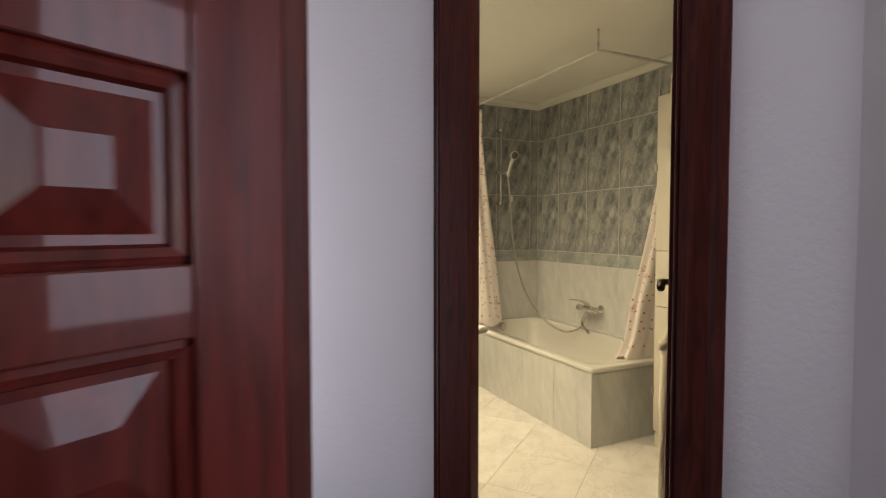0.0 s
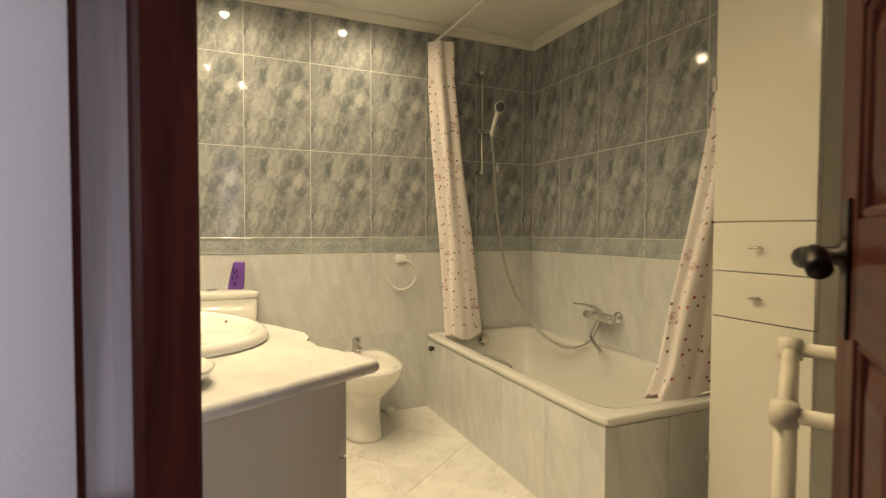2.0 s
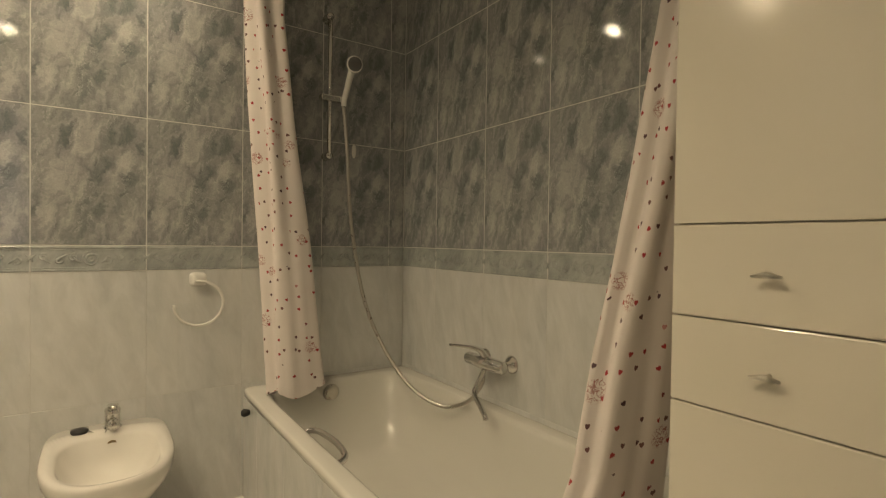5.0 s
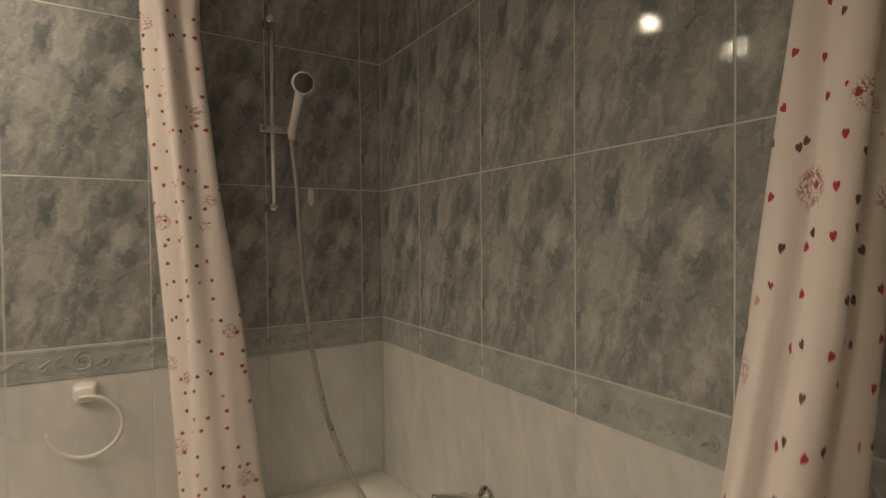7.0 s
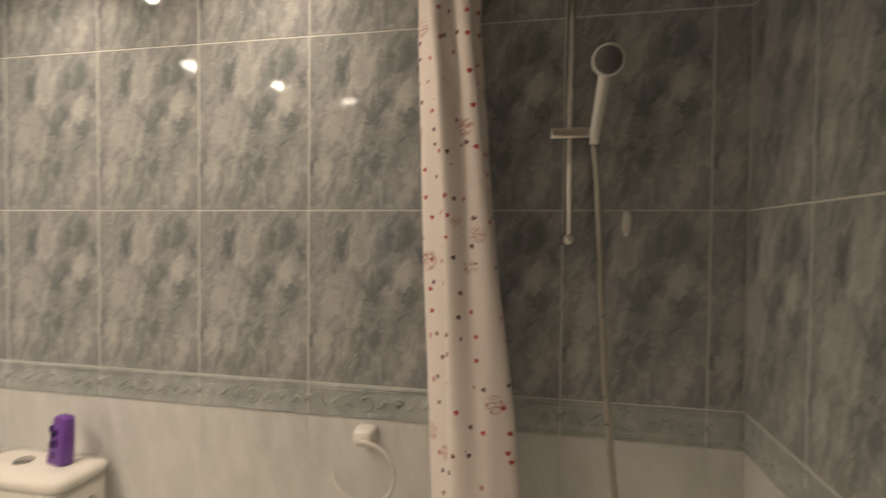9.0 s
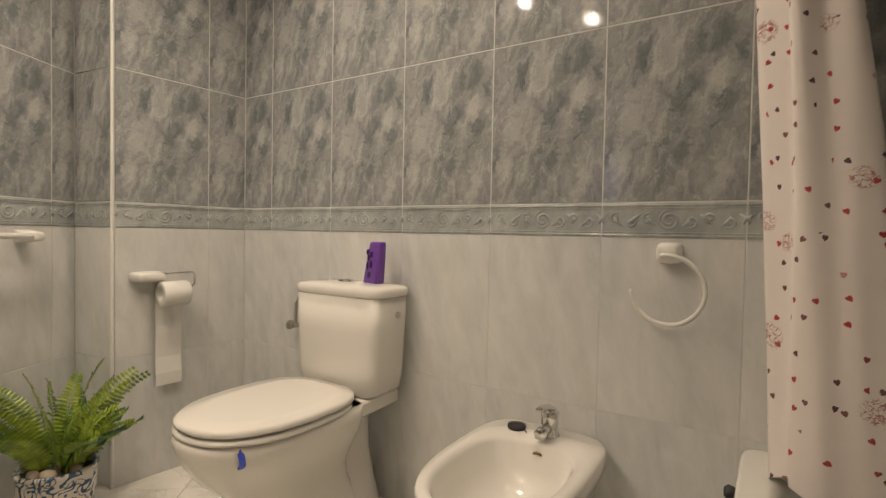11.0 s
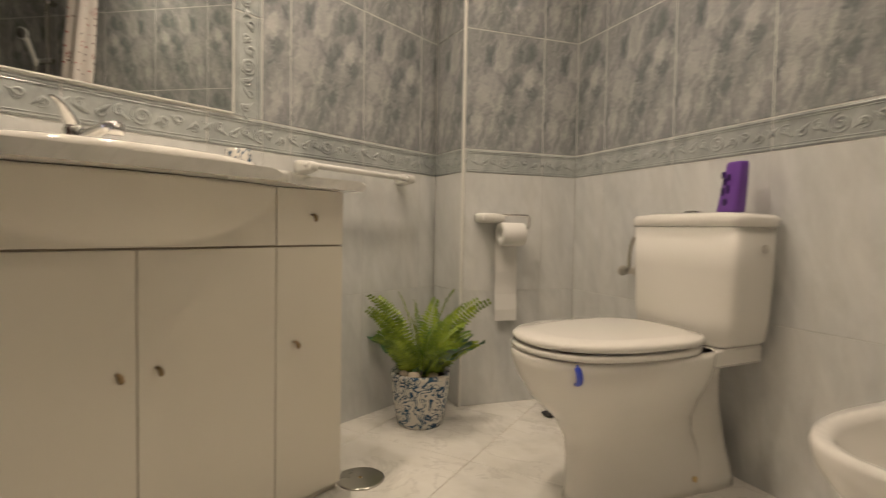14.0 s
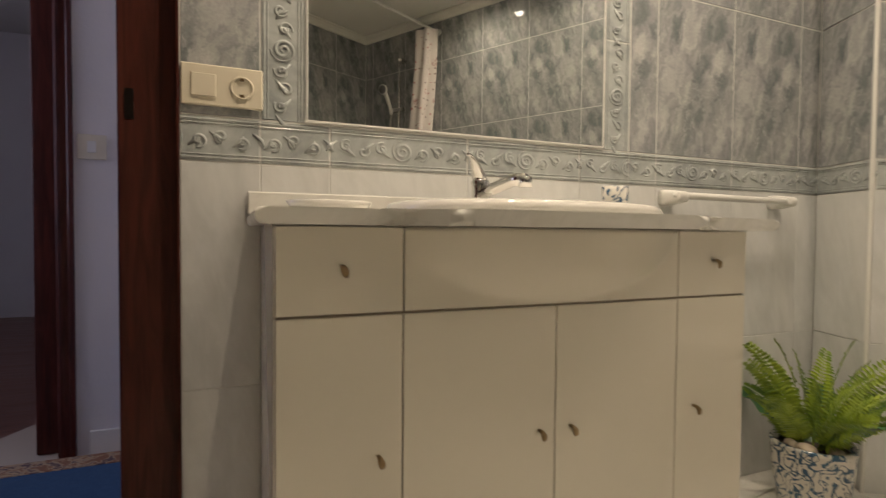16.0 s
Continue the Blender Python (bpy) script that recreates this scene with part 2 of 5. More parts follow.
CHROME = metal("chrome", (0.72, 0.71, 0.69), 0.09)
STEEL = metal("brushed_steel", (0.55, 0.53, 0.48), 0.28)
BRONZE = metal("bronze_knob_metal", (0.30, 0.22, 0.12), 0.35)
DARK_IRON = metal("dark_bronze_handle", (0.035, 0.03, 0.027), 0.35)
BRASS = metal("brass", (0.65, 0.50, 0.26), 0.25)
MIRROR_GLASS = mat("mirror_silvering", 0.015, 1.0, (0.86, 0.88, 0.86))
BLACK_RUBBER = mat("black_rubber", 0.5, 0, (0.02, 0.02, 0.02))
PURPLE = ceramic("purple_plastic", (0.16, 0.055, 0.36), 0.4)
DARK_PURPLE = mat("dark_purple_slot", 0.6, 0, (0.04, 0.015, 0.10))
BLUE_GEL = ceramic("blue_gel_plastic", (0.05, 0.09, 0.60), 0.3)
PAPER = plaster("toilet_paper", (0.80, 0.79, 0.76), 120, 0.3, 0.001)
SOIL = plaster("potting_soil", (0.05, 0.035, 0.025), 60, 1.0, 0.01)
PEBBLE = plaster("tan_pebble_stone", (0.50, 0.42, 0.33), 20, 0.2)


def rug_material():
    m = mat("blue_woven_rug", 0.95)
    g = G(m)
    v = g.coords()
    c = g.mix(g.noise(v, 70, 3), (0.012, 0.045, 0.11), (0.03, 0.085, 0.18))
    spots = g.add("TexVoronoi", Vector=v, Scale=5.0).outputs["Distance"]
    c = g.mix(g.ramp(spots, [(0.10, (1, 1, 1)), (0.14, (0, 0, 0))]), c, (0.006, 0.012, 0.035))
    g.base(c)
    g.bump(g.noise(v, 240, 2), 0.8, 0.004)
    return m


def rug_edge_material():
    m = mat("patterned_rug_border", 0.95)
    g = G(m)
    v = g.coords()
    g.base(g.ramp(g.noise(v, 26, 3, 0.5, 1.0), [(0.42, (0.22, 0.10, 0.05)), (0.5, (0.42, 0.30, 0.18)), (0.6, (0.10, 0.06, 0.06))]))
    g.bump(g.noise(v, 200, 2), 0.8, 0.004)
    return m


def curtain_material():
    m = mat("printed_curtain_fabric", 0.75)
    g = G(m)
    uv = g.n.new("ShaderNodeTexCoord").outputs["UV"]
    base = g.mix(g.noise(uv, 14, 3), (0.76, 0.69, 0.66), (0.80, 0.75, 0.72))
    vor = g.add("TexVoronoi", Vector=uv, Scale=19.0, Randomness=0.85)
    off = g.n.new("ShaderNodeVectorMath")
    off.operation = "SUBTRACT"
    g.t.links.new(uv, off.inputs[0]), g.t.links.new(vor.outputs["Position"], off.inputs[1])
    sep = g.add("SeparateColor", Color=vor.outputs["Color"])
    turn = g.add("VectorRotate", Vector=off.outputs[0], Angle=g.math("MULTIPLY", g.math("SUBTRACT", sep.outputs[2], 0.5), 1.6))
    xyz = g.add("SeparateXYZ", Vector=turn.outputs[0])
    hx_ = g.math("ABSOLUTE", g.math("DIVIDE", xyz.outputs[0], 0.0056))
    hy_ = g.math("SUBTRACT", g.math("DIVIDE", xyz.outputs[1], 0.0056), g.math("MULTIPLY", g.math("SQRT", hx_), 0.75))
    heart = g.math("ADD", g.math("MULTIPLY", hx_, hx_), g.math("MULTIPLY", hy_, hy_))
    dot = g.ramp(heart, [(0.80, (1, 1, 1)), (0.95, (0, 0, 0))])
    tint = g.ramp(sep.outputs[0], [(0.0, (0.42, 0.03, 0.04)), (0.50, (0.38, 0.05, 0.05)), (0.53, (0.09, 0.045, 0.06)), (1.0, (0.19, 0.08, 0.07))])
    keep = g.ramp(sep.outputs[1], [(0.34, (0, 0, 0)), (0.35, (1, 1, 1))])
    c = g.mix(g.mix(1.0, dot, keep, "MULTIPLY"), base, tint)
    patch = g.add("TexVoronoi", Vector=uv, Scale=8.5, Randomness=0.9)
    near = g.ramp(patch.outputs["Distance"], [(0.20, (1, 1, 1)), (0.25, (0, 0, 0))])
    ridge = g.math("ABSOLUTE", g.math("SUBTRACT", g.noise(uv, 120, 1.5, 0.5, 0.6), 0.5))
    scribble = g.ramp(ridge, [(0.025, (0.85,) * 3), (0.06, (0, 0, 0))])
    c = g.mix(g.mix(1.0, near, scribble, "MULTIPLY"), c, (0.34, 0.10, 0.09))
    g.base(c)
    g.bump(g.noise(uv, 300, 2), 0.2, 0.001)
    return m


def pot_material():
    m = mat("blue_and_white_glazed_pottery", 0.18)
    g = G(m)
    v = g.coords("Object", 0, (1, 1, 1))
    ridge = g.math("ABSOLUTE", g.math("SUBTRACT", g.noise(v, 21, 1.5, 0.4, 2.2), 0.5))
    stroke = g.ramp(ridge, [(0.046, (1, 1, 1)), (0.064, (0, 0, 0))])
    c = g.mix(stroke, (0.62, 0.60, 0.55), g.mix(g.noise(v, 6, 1), (0.02, 0.03, 0.07), (0.05, 0.14, 0.24)))
    g.base(c)
    return m


def leaf_material(name, a, b):
    m = mat(name, 0.4)
    g = G(m)
    g.base(g.mix(g.ramp(g.noise(g.coords(), 16, 3), [(0.36, (0, 0, 0)), (0.64, (1, 1, 1))]), a, b))
    return m


RUG, RUG_EDGE, CURTAIN, POT = rug_material(), rug_edge_material(), curtain_material(), pot_material()
FERN = leaf_material("fern_green", (0.08, 0.16, 0.012), (0.33, 0.43, 0.035))
DARK_LEAF = leaf_material("dark_blue_green_leaf", (0.02, 0.075, 0.03), (0.06, 0.17, 0.06))
GLOW = mat("halogen_bulb_glow", 0.3)
G(GLOW).b.inputs["Emission Color"].default_value = (1.0, 0.86, 0.6, 1)
G(GLOW).b.inputs["Emission Strength"].default_value = 22.0
GLASS = mat("window_glass", 0.0, 0, (1, 1, 1))
G(GLASS).b.inputs["Transmission Weight"].default_value = 1.0


# ---- mesh helpers ----
def link(name, bm, material, parent=None, smooth=False):
    me = bpy.data.meshes.new(name)
    bmesh.ops.recalc_face_normals(bm, faces=bm.faces)
    bm.to_mesh(me)
    bm.free()
    me.materials.append(material)
    if smooth:
        for p in me.polygons:
            p.use_smooth = True
    ob = new(name, me)
    if parent:
        ob.parent = parent
    return ob


def part(name, bm, material, parent, label="", smooth=False):
    ob = link(name, bm, material, parent, smooth)
    return tagged(ob, label) if label else ob


def thing(name, m, label, category, group="", kind=""):
    ob = new(name)
    ob.matrix_world = m
    ob.empty_display_size = 0.05
    return tagged(ob, label, category, group, kind)


def box(x0, x1, y0, y1, z0, z1, bevel=0.0, seg=2, bm=None):
    own = bmesh.new()
    bmesh.ops.create_cube(own, size=1)
    for v in own.verts:
        v.co = Vector((x0 + (v.co.x + 0.5) * (x1 - x0), y0 + (v.co.y + 0.5) * (y1 - y0), z0 + (v.co.z + 0.5) * (z1 - z0)))
    if bevel:
        bmesh.ops.bevel(own, geom=own.edges[:], offset=bevel, segments=seg, affect="EDGES", profile=0.5)
    return merge(bm, own)


def merge(bm, own):
    if bm is None:
        return own
    me = bpy.data.meshes.new("joined")
    own.to_mesh(me)
    own.free()
    bm.from_mesh(me)
    bpy.data.meshes.remove(me)
    return bm


def loft(rings, cap0=True, cap1=True, bm=None, closed=True, uv=False):
    """Skin a row of equally long rings of points."""
    bm = bm or bmesh.new()
    rows = [[bm.verts.new(p) for p in r] for r in rings]
    k = len(rows[0])
    for a, b in zip(rows, rows[1:]):
        for i in range(k if closed else k - 1):
            bm.faces.new((a[i], a[(i + 1) % k], b[(i + 1) % k], b[i]))
    if cap0:
        bm.faces.new(rows[0][::-1])
    if cap1:
        bm.faces.new(rows[-1])
    return bm


def turned(profile, seg=28, bm=None, m=Matrix()):
    """A solid of revolution about z from (radius, height) pairs."""
    rings = [[m @ Vector((max(r, 1e-4) * math.cos(2 * math.pi * i / seg), max(r, 1e-4) * math.sin(2 * math.pi * i / seg), z)) for i in range(seg)] for r, z in profile]
    return loft(rings, bm=bm)


def tube(points, r, seg=10, bm=None, flat=1.0):
    """A round bar swept along points; r may be a list."""
    pts = [Vector(p) for p in points]
    rs = r if isinstance(r, (list, tuple)) else [r] * len(pts)
    rings, side = [], None
    for i, p in enumerate(pts):
        d = (pts[min(i + 1, len(pts) - 1)] - pts[max(i - 1, 0)]).normalized()
        if side is None:
            side = d.cross(Vector((0, 0, 1)))
            if side.length < 0.1:
                side = d.cross(Vector((1, 0, 0)))
        side = (side - d * side.dot(d)).normalized()
        up = side.cross(d)
        rings.append([p + rs[i] * (side * math.cos(2 * math.pi * k / seg) + up * math.sin(2 * math.pi * k / seg) * flat) for k in range(seg)])
    return loft(rings, bm=bm)


def smooth_path(points, n=8):
    """Catmull-Rom points through the given ones."""
    p = [Vector(q) for q in points]
    p = [2 * p[0] - p[1]] + p + [2 * p[-1] - p[-2]]
    out = []
    for i in range(1, len(p) - 2):
        for k in range(n):
            t = k / n
            out.append(0.5 * (2 * p[i] + (p[i + 1] - p[i - 1]) * t + (2 * p[i - 1] - 5 * p[i] + 4 * p[i + 1] - p[i + 2]) * t * t
                              + (3 * p[i] - p[i - 1] - 3 * p[i + 1] + p[i + 2]) * t ** 3))
    return out + [p[-2]]


def oval(cx, cy, a, b, z, power=2.0, seg=40, turn=0.0):
    out = []
    for i in range(seg):
        t = 2 * math.pi * i / seg
        c, s = math.cos(t), math.sin(t)
        out.append(Vector((cx + a * math.copysign(abs(c) ** (2 / power), c), cy + b * math.copysign(abs(s) ** (2 / power), s), z)))
    return out


def prism(outline, z0, z1, bevel=0.0, bm=None, seg=3):
    own = loft([[Vector((x, y, z0)) for x, y in outline], [Vector((x, y, z1)) for x, y in outline]])
    if bevel:
        rim = [e for e in own.edges if abs(e.verts[0].co.z - e.verts[1].co.z) < 1e-6]
        bmesh.ops.bevel(own, geom=rim, offset=bevel, segments=seg, affect="EDGES", profile=0.5)
    return merge(bm, own)


# ---- shell of the bathroom ----
def structure(name, bm, material, label, m=Matrix()):
    ob = link(name, bm, material)
    ob.matrix_world = m
    return tagged(ob, label, name.split("_")[0], kind="structure")


def frame_of(origin, normal):
    """A wall's own axes: x along it, y out of it into the room, z up."""
    n = Vector(normal).normalized()
    u = n.cross(Vector((0, 0, 1)))
    m = Matrix((u, n, Vector((0, 0, 1)))).transposed().to_4x4()
    m.translation = origin
    return m


REC = -0.0009
BACK = frame_of((BACK_R, 0, 0), (0, -1, 0))                     # x runs from the tub corner to the pipe box
EAST = frame_of((BACK_R, -3.2, 0), (-1, 0, 0))                  # x runs towards the back wall
pl = Vector((BACK_L, 0, 0)) - PIL_P
PIL1 = frame_of(Vector((BACK_L, 0, 0)), (-pl.y * -1, pl.x * -1, 0))
PIL2 = frame_of(PIL_P, ((PIL_P - PIL_Q).cross(Vector((0, 0, 1)))))
LEN_P1, LEN_P2 = pl.length, (PIL_P - PIL_Q).length

floor_bath = structure("floor", box(-0.7, 2.6, -3.45, 0.15, -0.12, -0.002), FLOOR_GROUT, "pale marble tiled bathroom floor with thin brown joints")
wall_north = structure("wall_north", box(-0.10, BACK_R - BACK_L + 0.4, -0.15, REC, 0, CEIL + 0.1), GROUT, "tiled wall, blue-grey marble above white", BACK)
wall_east = structure("wall_east", box(-0.1, 3.2, -0.15, REC, 0, CEIL + 0.1), GROUT, "tiled wall beside the bathtub, blue-grey marble above white", EAST)
pillar_bm = loft([[Vector((x, y, z)) for x, y in ((BACK_L + REC, 0.0), (PIL_P.x + REC, PIL_P.y - REC), (PIL_Q.x - 0.05, PIL_Q.y - REC), (PIL_Q.x - 0.05, 0.0))] for z in (0, CEIL + 0.1)])
wall_pillar = structure("wall_pillar", pillar_bm, GROUT, "tiled pipe box in the corner behind the toilet")
# vanity wall with the doorway through it
lw_bm = box(-0.09, DOOR_A - 0.004, HALL_N, REC, 0, CEIL + 0.1)
box(DOOR_B + 0.03, 3.6, HALL_N, REC, 0, CEIL + 0.1, bm=lw_bm)
box(DOOR_A - 0.004, DOOR_B + 0.03, HALL_N, REC, DOOR_H + 0.03, CEIL + 0.1, bm=lw_bm)
wall_west = structure("wall_west", lw_bm, GROUT, "partition between bathroom and hall with the doorway", LEFT)
pl_bm = box(HALL_START, DOOR_A - 0.004, HALL_N - 0.012, HALL_N - 0.001, 0, 2.5)
box(HALL_START, HALL_START + 0.06, HALL_N - 0.001, 0.12, 0, 2.5, bm=pl_bm)
box(DOOR_B + 0.03, HALL_END, HALL_N - 0.012, HALL_N - 0.001, 0, 2.5, bm=pl_bm)
box(DOOR_A - 0.004, DOOR_B + 0.03, HALL_N - 0.012, HALL_N - 0.001, DOOR_H + 0.03, 2.5, bm=pl_bm)
wall_hall = structure("wall_hall", pl_bm, HALL_WALL, "white textured plaster hall wall", LEFT)
south = structure("wall_south", box(0.9, 2.6, -3.2, -3.05, 0, CEIL + 0.1), HALL_WALL, "plain wall behind the open bathroom door")
ceiling_bath = structure("ceiling", loft([[Vector((x, y, z)) for x, y in ((-0.60, 0.12), (2.6, 0.12), (2.6, -3.2), (lw(3.25, 0.0).x, -3.2), lw(3.15, -0.05).xy, lw(-0.1, -0.05).xy)] for z in (CEIL, CEIL + 0.08)]),
                         CEILING_PAINT, "white painted false ceiling with recessed spotlights")


def cornice(name, m, length):
    prof = [(0, 0), (0.045, 0), (0.045, -0.006), (0.030, -0.012), (0.016, -0.026), (0.010, -0.042), (0, -0.046)]
    rings = [[Vector((x, y + 0.001, CEIL - 0.001 + z)) for y, z in prof] for x in (0, length)]
    ob = link(name, loft(rings), COVE)
    ob.matrix_world = m
    return tagged(ob, "white plaster cornice along the ceiling edge", "trim", kind="structure")


cornice("trim_back", BACK, BACK_R - BACK_L)
cornice("trim_east", EAST, 3.2)
cornice("trim_west", LEFT, 3.1)

# ---- hall and the room opposite ----
structure("floor_hall", box(END_S - 0.2, HALL_END + 1.4, -4.6, HALL_N + 0.1, -0.14, -0.004), PARQUET, "dark brown parquet floor of the hall", LEFT)
op = box(END_S, 0.14, OPP_N - 0.05, OPP_N, 0, 2.5)
box(0.96, BED_A - 0.03, OPP_N - 0.05, OPP_N, 0, 2.5, bm=op)
# unseen opening with a closed niche, added to hold the third daylight lamp
box(0.14, 0.96, OPP_N - 0.05, OPP_N, DOOR_H, 2.5, bm=op)
box(0.02, 1.08, OPP_N - 0.40, OPP_N - 0.30, 0, 2.5, bm=op)
box(0.04, 0.14, OPP_N - 0.30, OPP_N - 0.05, 0, 2.5, bm=op)
box(0.96, 1.06, OPP_N - 0.30, OPP_N - 0.05, 0, 2.5, bm=op)
box(BED_B + 0.03, HALL_END, OPP_N - 0.05, OPP_N, 0, 2.5, bm=op)
box(BED_A - 0.03, BED_B + 0.03, OPP_N - 0.05, OPP_N, DOOR_H + 0.03, 2.5, bm=op)
structure("wall_opposite", op, HALL_WALL, "white textured plaster wall across the hall", LEFT)
he = box(HALL_END, HALL_END + 0.12, OPP_N - 0.1, HALL_N + 0.05, 0, 0.85)
box(HALL_END, HALL_END + 0.12, OPP_N - 0.1, HALL_N + 0.05, 2.1, 2.5, bm=he)
box(HALL_END, HALL_END + 0.12, OPP_N - 0.1, -0.93, 0.85, 2.1, bm=he)
box(HALL_END, HALL_END + 0.12, -0.20, HALL_N + 0.05, 0.85, 2.1, bm=he)
structure("wall_hall_end", he, HALL_WALL, "white hall end wall with a window opening", LEFT)
structure("wall_hall_start", box(END_S - 0.14, END_S, OPP_N - 0.1, 0.2, 0, 2.5), HALL_WALL, "white wall at the end of the hall", LEFT)
structure("ceiling_hall", box(END_S - 0.2, HALL_END + 1.4, -4.6, 0.5, 2.5, 2.6), CEILING_PAINT, "white hall ceiling", LEFT)
bw = box(1.2, 1.3, -4.5, OPP_N - 0.05, 0, 2.5)
box(1.2, 5.4, -4.6, -4.5, 0, 2.5, bm=bw)
box(5.2, 5.3, -4.5, -2.75, 0, 2.5, bm=bw)
box(5.2, 5.3, -1.45, OPP_N - 0.1, 0, 2.5, bm=bw)
box(5.2, 5.3, -2.75, -1.45, 0, 0.8, bm=bw)
box(5.2, 5.3, -2.75, -1.45, 2.2, 2.5, bm=bw)
box(HALL_END, 5.3, OPP_N - 0.2, OPP_N - 0.1, 0, 2.5, bm=bw)
structure("wall_bedroom", bw, HALL_WALL, "plain white walls of the room across the hall", LEFT)
for a, b, n0 in ((HALL_START, DOOR_A - 0.12, HALL_N - 0.024), (DOOR_B + 0.1, HALL_END, HALL_N - 0.024), (END_S, 0.14, OPP_N), (0.96, BED_A - 0.09, OPP_N), (BED_B + 0.1, HALL_END, OPP_N)):
    ob = link("baseboard", box(a, b, n0, n0 + 0.012, 0, 0.085, 0.003), PLASTIC_WHITE)
    ob.matrix_world = LEFT
    tagged(ob, "white skirting board along the hall wall", "skirting board", kind="structure")


# ---- doors ----
def casing(name, m, a, b, face, out, wide, label, wide_b=None, left=True):
    """Moulded architrave round an opening, on the face y = face, facing out (+1 or -1)."""
    root = thing(name, m, label, "door frame", kind="structure")
    prof = [(u * wide, d) for u, d in ((0.0, 0.0), (0.0, 0.016), (0.18, 0.020), (0.32, 0.016), (0.65, 0.014), (0.80, 0.019), (1.0, 0.014), (1.0, 0.0))]
    for side, x0, sg in (("left", a, -1), ("right", b, 1)):
        if side == "left" and not left:
            continue
        k = wide_b / wide if side == "right" and wide_b else 1.0
        rings = [[Vector((x0 + sg * u * k, face + out * d, z)) for u, d in prof] for z in (0, DOOR_H)]
        part("jamb_moulding", loft(rings), MAHOGANY, root)
    rings = [[Vector((x, face + out * d, DOOR_H + u)) for u, d in prof] for x in (a - (wide if left else 0.018), b + (wide_b or wide))]
    part("head_moulding", loft(rings), MAHOGANY_FLAT, root)
    return root


cas_in = casing("door_frame_1", LEFT, DOOR_A, DOOR_B, 0.0, 1, 0.045, "dark mahogany door frame on the tiled wall", left=False)
cas_hall = casing("door_frame_2", LEFT, DOOR_A, DOOR_B, HALL_N - 0.012, -1, 0.025, "dark varnished mahogany door frame in the hall", wide_b=0.095)
for x0, x1 in ((DOOR_A - 0.004, DOOR_A), (DOOR_B, DOOR_B + 0.03)):
    part("door_lining", box(x0, x1, HALL_N - 0.012, 0.008 if x1 == DOOR_A else 0.002, 0, DOOR_H), MAHOGANY, cas_hall)
part("door_lining", box(DOOR_A - 0.004, DOOR_B + 0.03, HALL_N - 0.012, 0.0, DOOR_H, DOOR_H + 0.03), MAHOGANY_FLAT, cas_hall)
part("door_stop", box(DOOR_A + 0.0005, DOOR_A + 0.110, -0.092, -0.040, 0, DOOR_H, 0.006), MAHOGANY, cas_hall)
part("door_stop", box(DOOR_B - 0.012, DOOR_B, -0.082, -0.050, 0, DOOR_H, 0.004), MAHOGANY, cas_hall)
part("strike_plate", box(DOOR_A + 0.080, DOOR_A + 0.096, -0.040, -0.038, 1.00, 1.06), DARK_IRON, cas_hall, "small dark strike plate")
cas_bed = casing("door_frame_3", LEFT, BED_A, BED_B, OPP_N, 1, 0.050, "dark red varnished door frame across the hall")
for x0, x1 in ((BED_A - 0.03, BED_A), (BED_B, BED_B + 0.03)):
    part("door_lining", box(x0, x1, OPP_N - 0.05, OPP_N, 0, DOOR_H), MAHOGANY, cas_bed)
part("door_lining", box(BED_A - 0.03, BED_B + 0.03, OPP_N - 0.05, OPP_N, DOOR_H, DOOR_H + 0.03), MAHOGANY_FLAT, cas_bed)
part("door_stop", box(BED_A - 0.029, BED_A + 0.080, OPP_N - 0.080, OPP_N - 0.051, 0, DOOR_H, 0.005), MAHOGANY, cas_bed)


def panel_door(name, m, wide, label, rows, cols=2, thick=0.038, st=0.095, upright=MAHOGANY, across=MAHOGANY_FLAT):
    """A framed door leaf: stiles, rails and raised panels; x across, y thickness, hinged at x = 0."""
    root = thing(name, m, label, "door", kind="structure")
    h = DOOR_H - 0.012
    inner = (wide - st * 2 - 0.07 * (cols - 1)) / cols
    xs = [st + c * (inner + 0.07) for c in range(cols)]
    for x in (0.0, wide - st):
        part("stile", box(x, x + st, 0, thick, 0.008, h, 0.003), upright, root)
    zs = [0.008]
    for z0, z1 in rows:
        part("rail", box(st, wide - st, 0.0005, thick - 0.0005, zs[-1], z0, 0.002), across, root)
        zs.append(z1)
        for c in range(cols - 1):
            part("mullion", box(xs[c] + inner, xs[c] + inner + 0.07, 0.0005, thick - 0.0005, z0, z1, 0.002), upright, root)
        for x in xs:
            pb = box(x, x + inner, 0.012, thick - 0.012, z0, z1)
            for s0, s1 in ((0.012, 0.002), (thick - 0.012, thick - 0.002)):
                loft([[Vector((x + d, s, z0 + d)), Vector((x + inner - d, s, z0 + d)), Vector((x + inner - d, s, z1 - d)), Vector((x + d, s, z1 - d))]
                      for d, s in ((0.022, s0), (0.052, s1), (0.058, s1))], bm=pb)
                for d in (0.006,):
                    ring = [(x + d, z0 + d), (x + inner - d, z0 + d), (x + inner - d, z1 - d), (x + d, z1 - d), (x + d, z0 + d)]
                    for (xa, za), (xb, zb) in zip(ring, ring[1:]):
                        tube([(xa, s0, za), (xb, s0, zb)], 0.009, 8, bm=pb)
            part("panel", pb, upright, root)
    part("rail", box(st, wide - st, 0.0005, thick - 0.0005, zs[-1], h, 0.002), across, root)
    return root


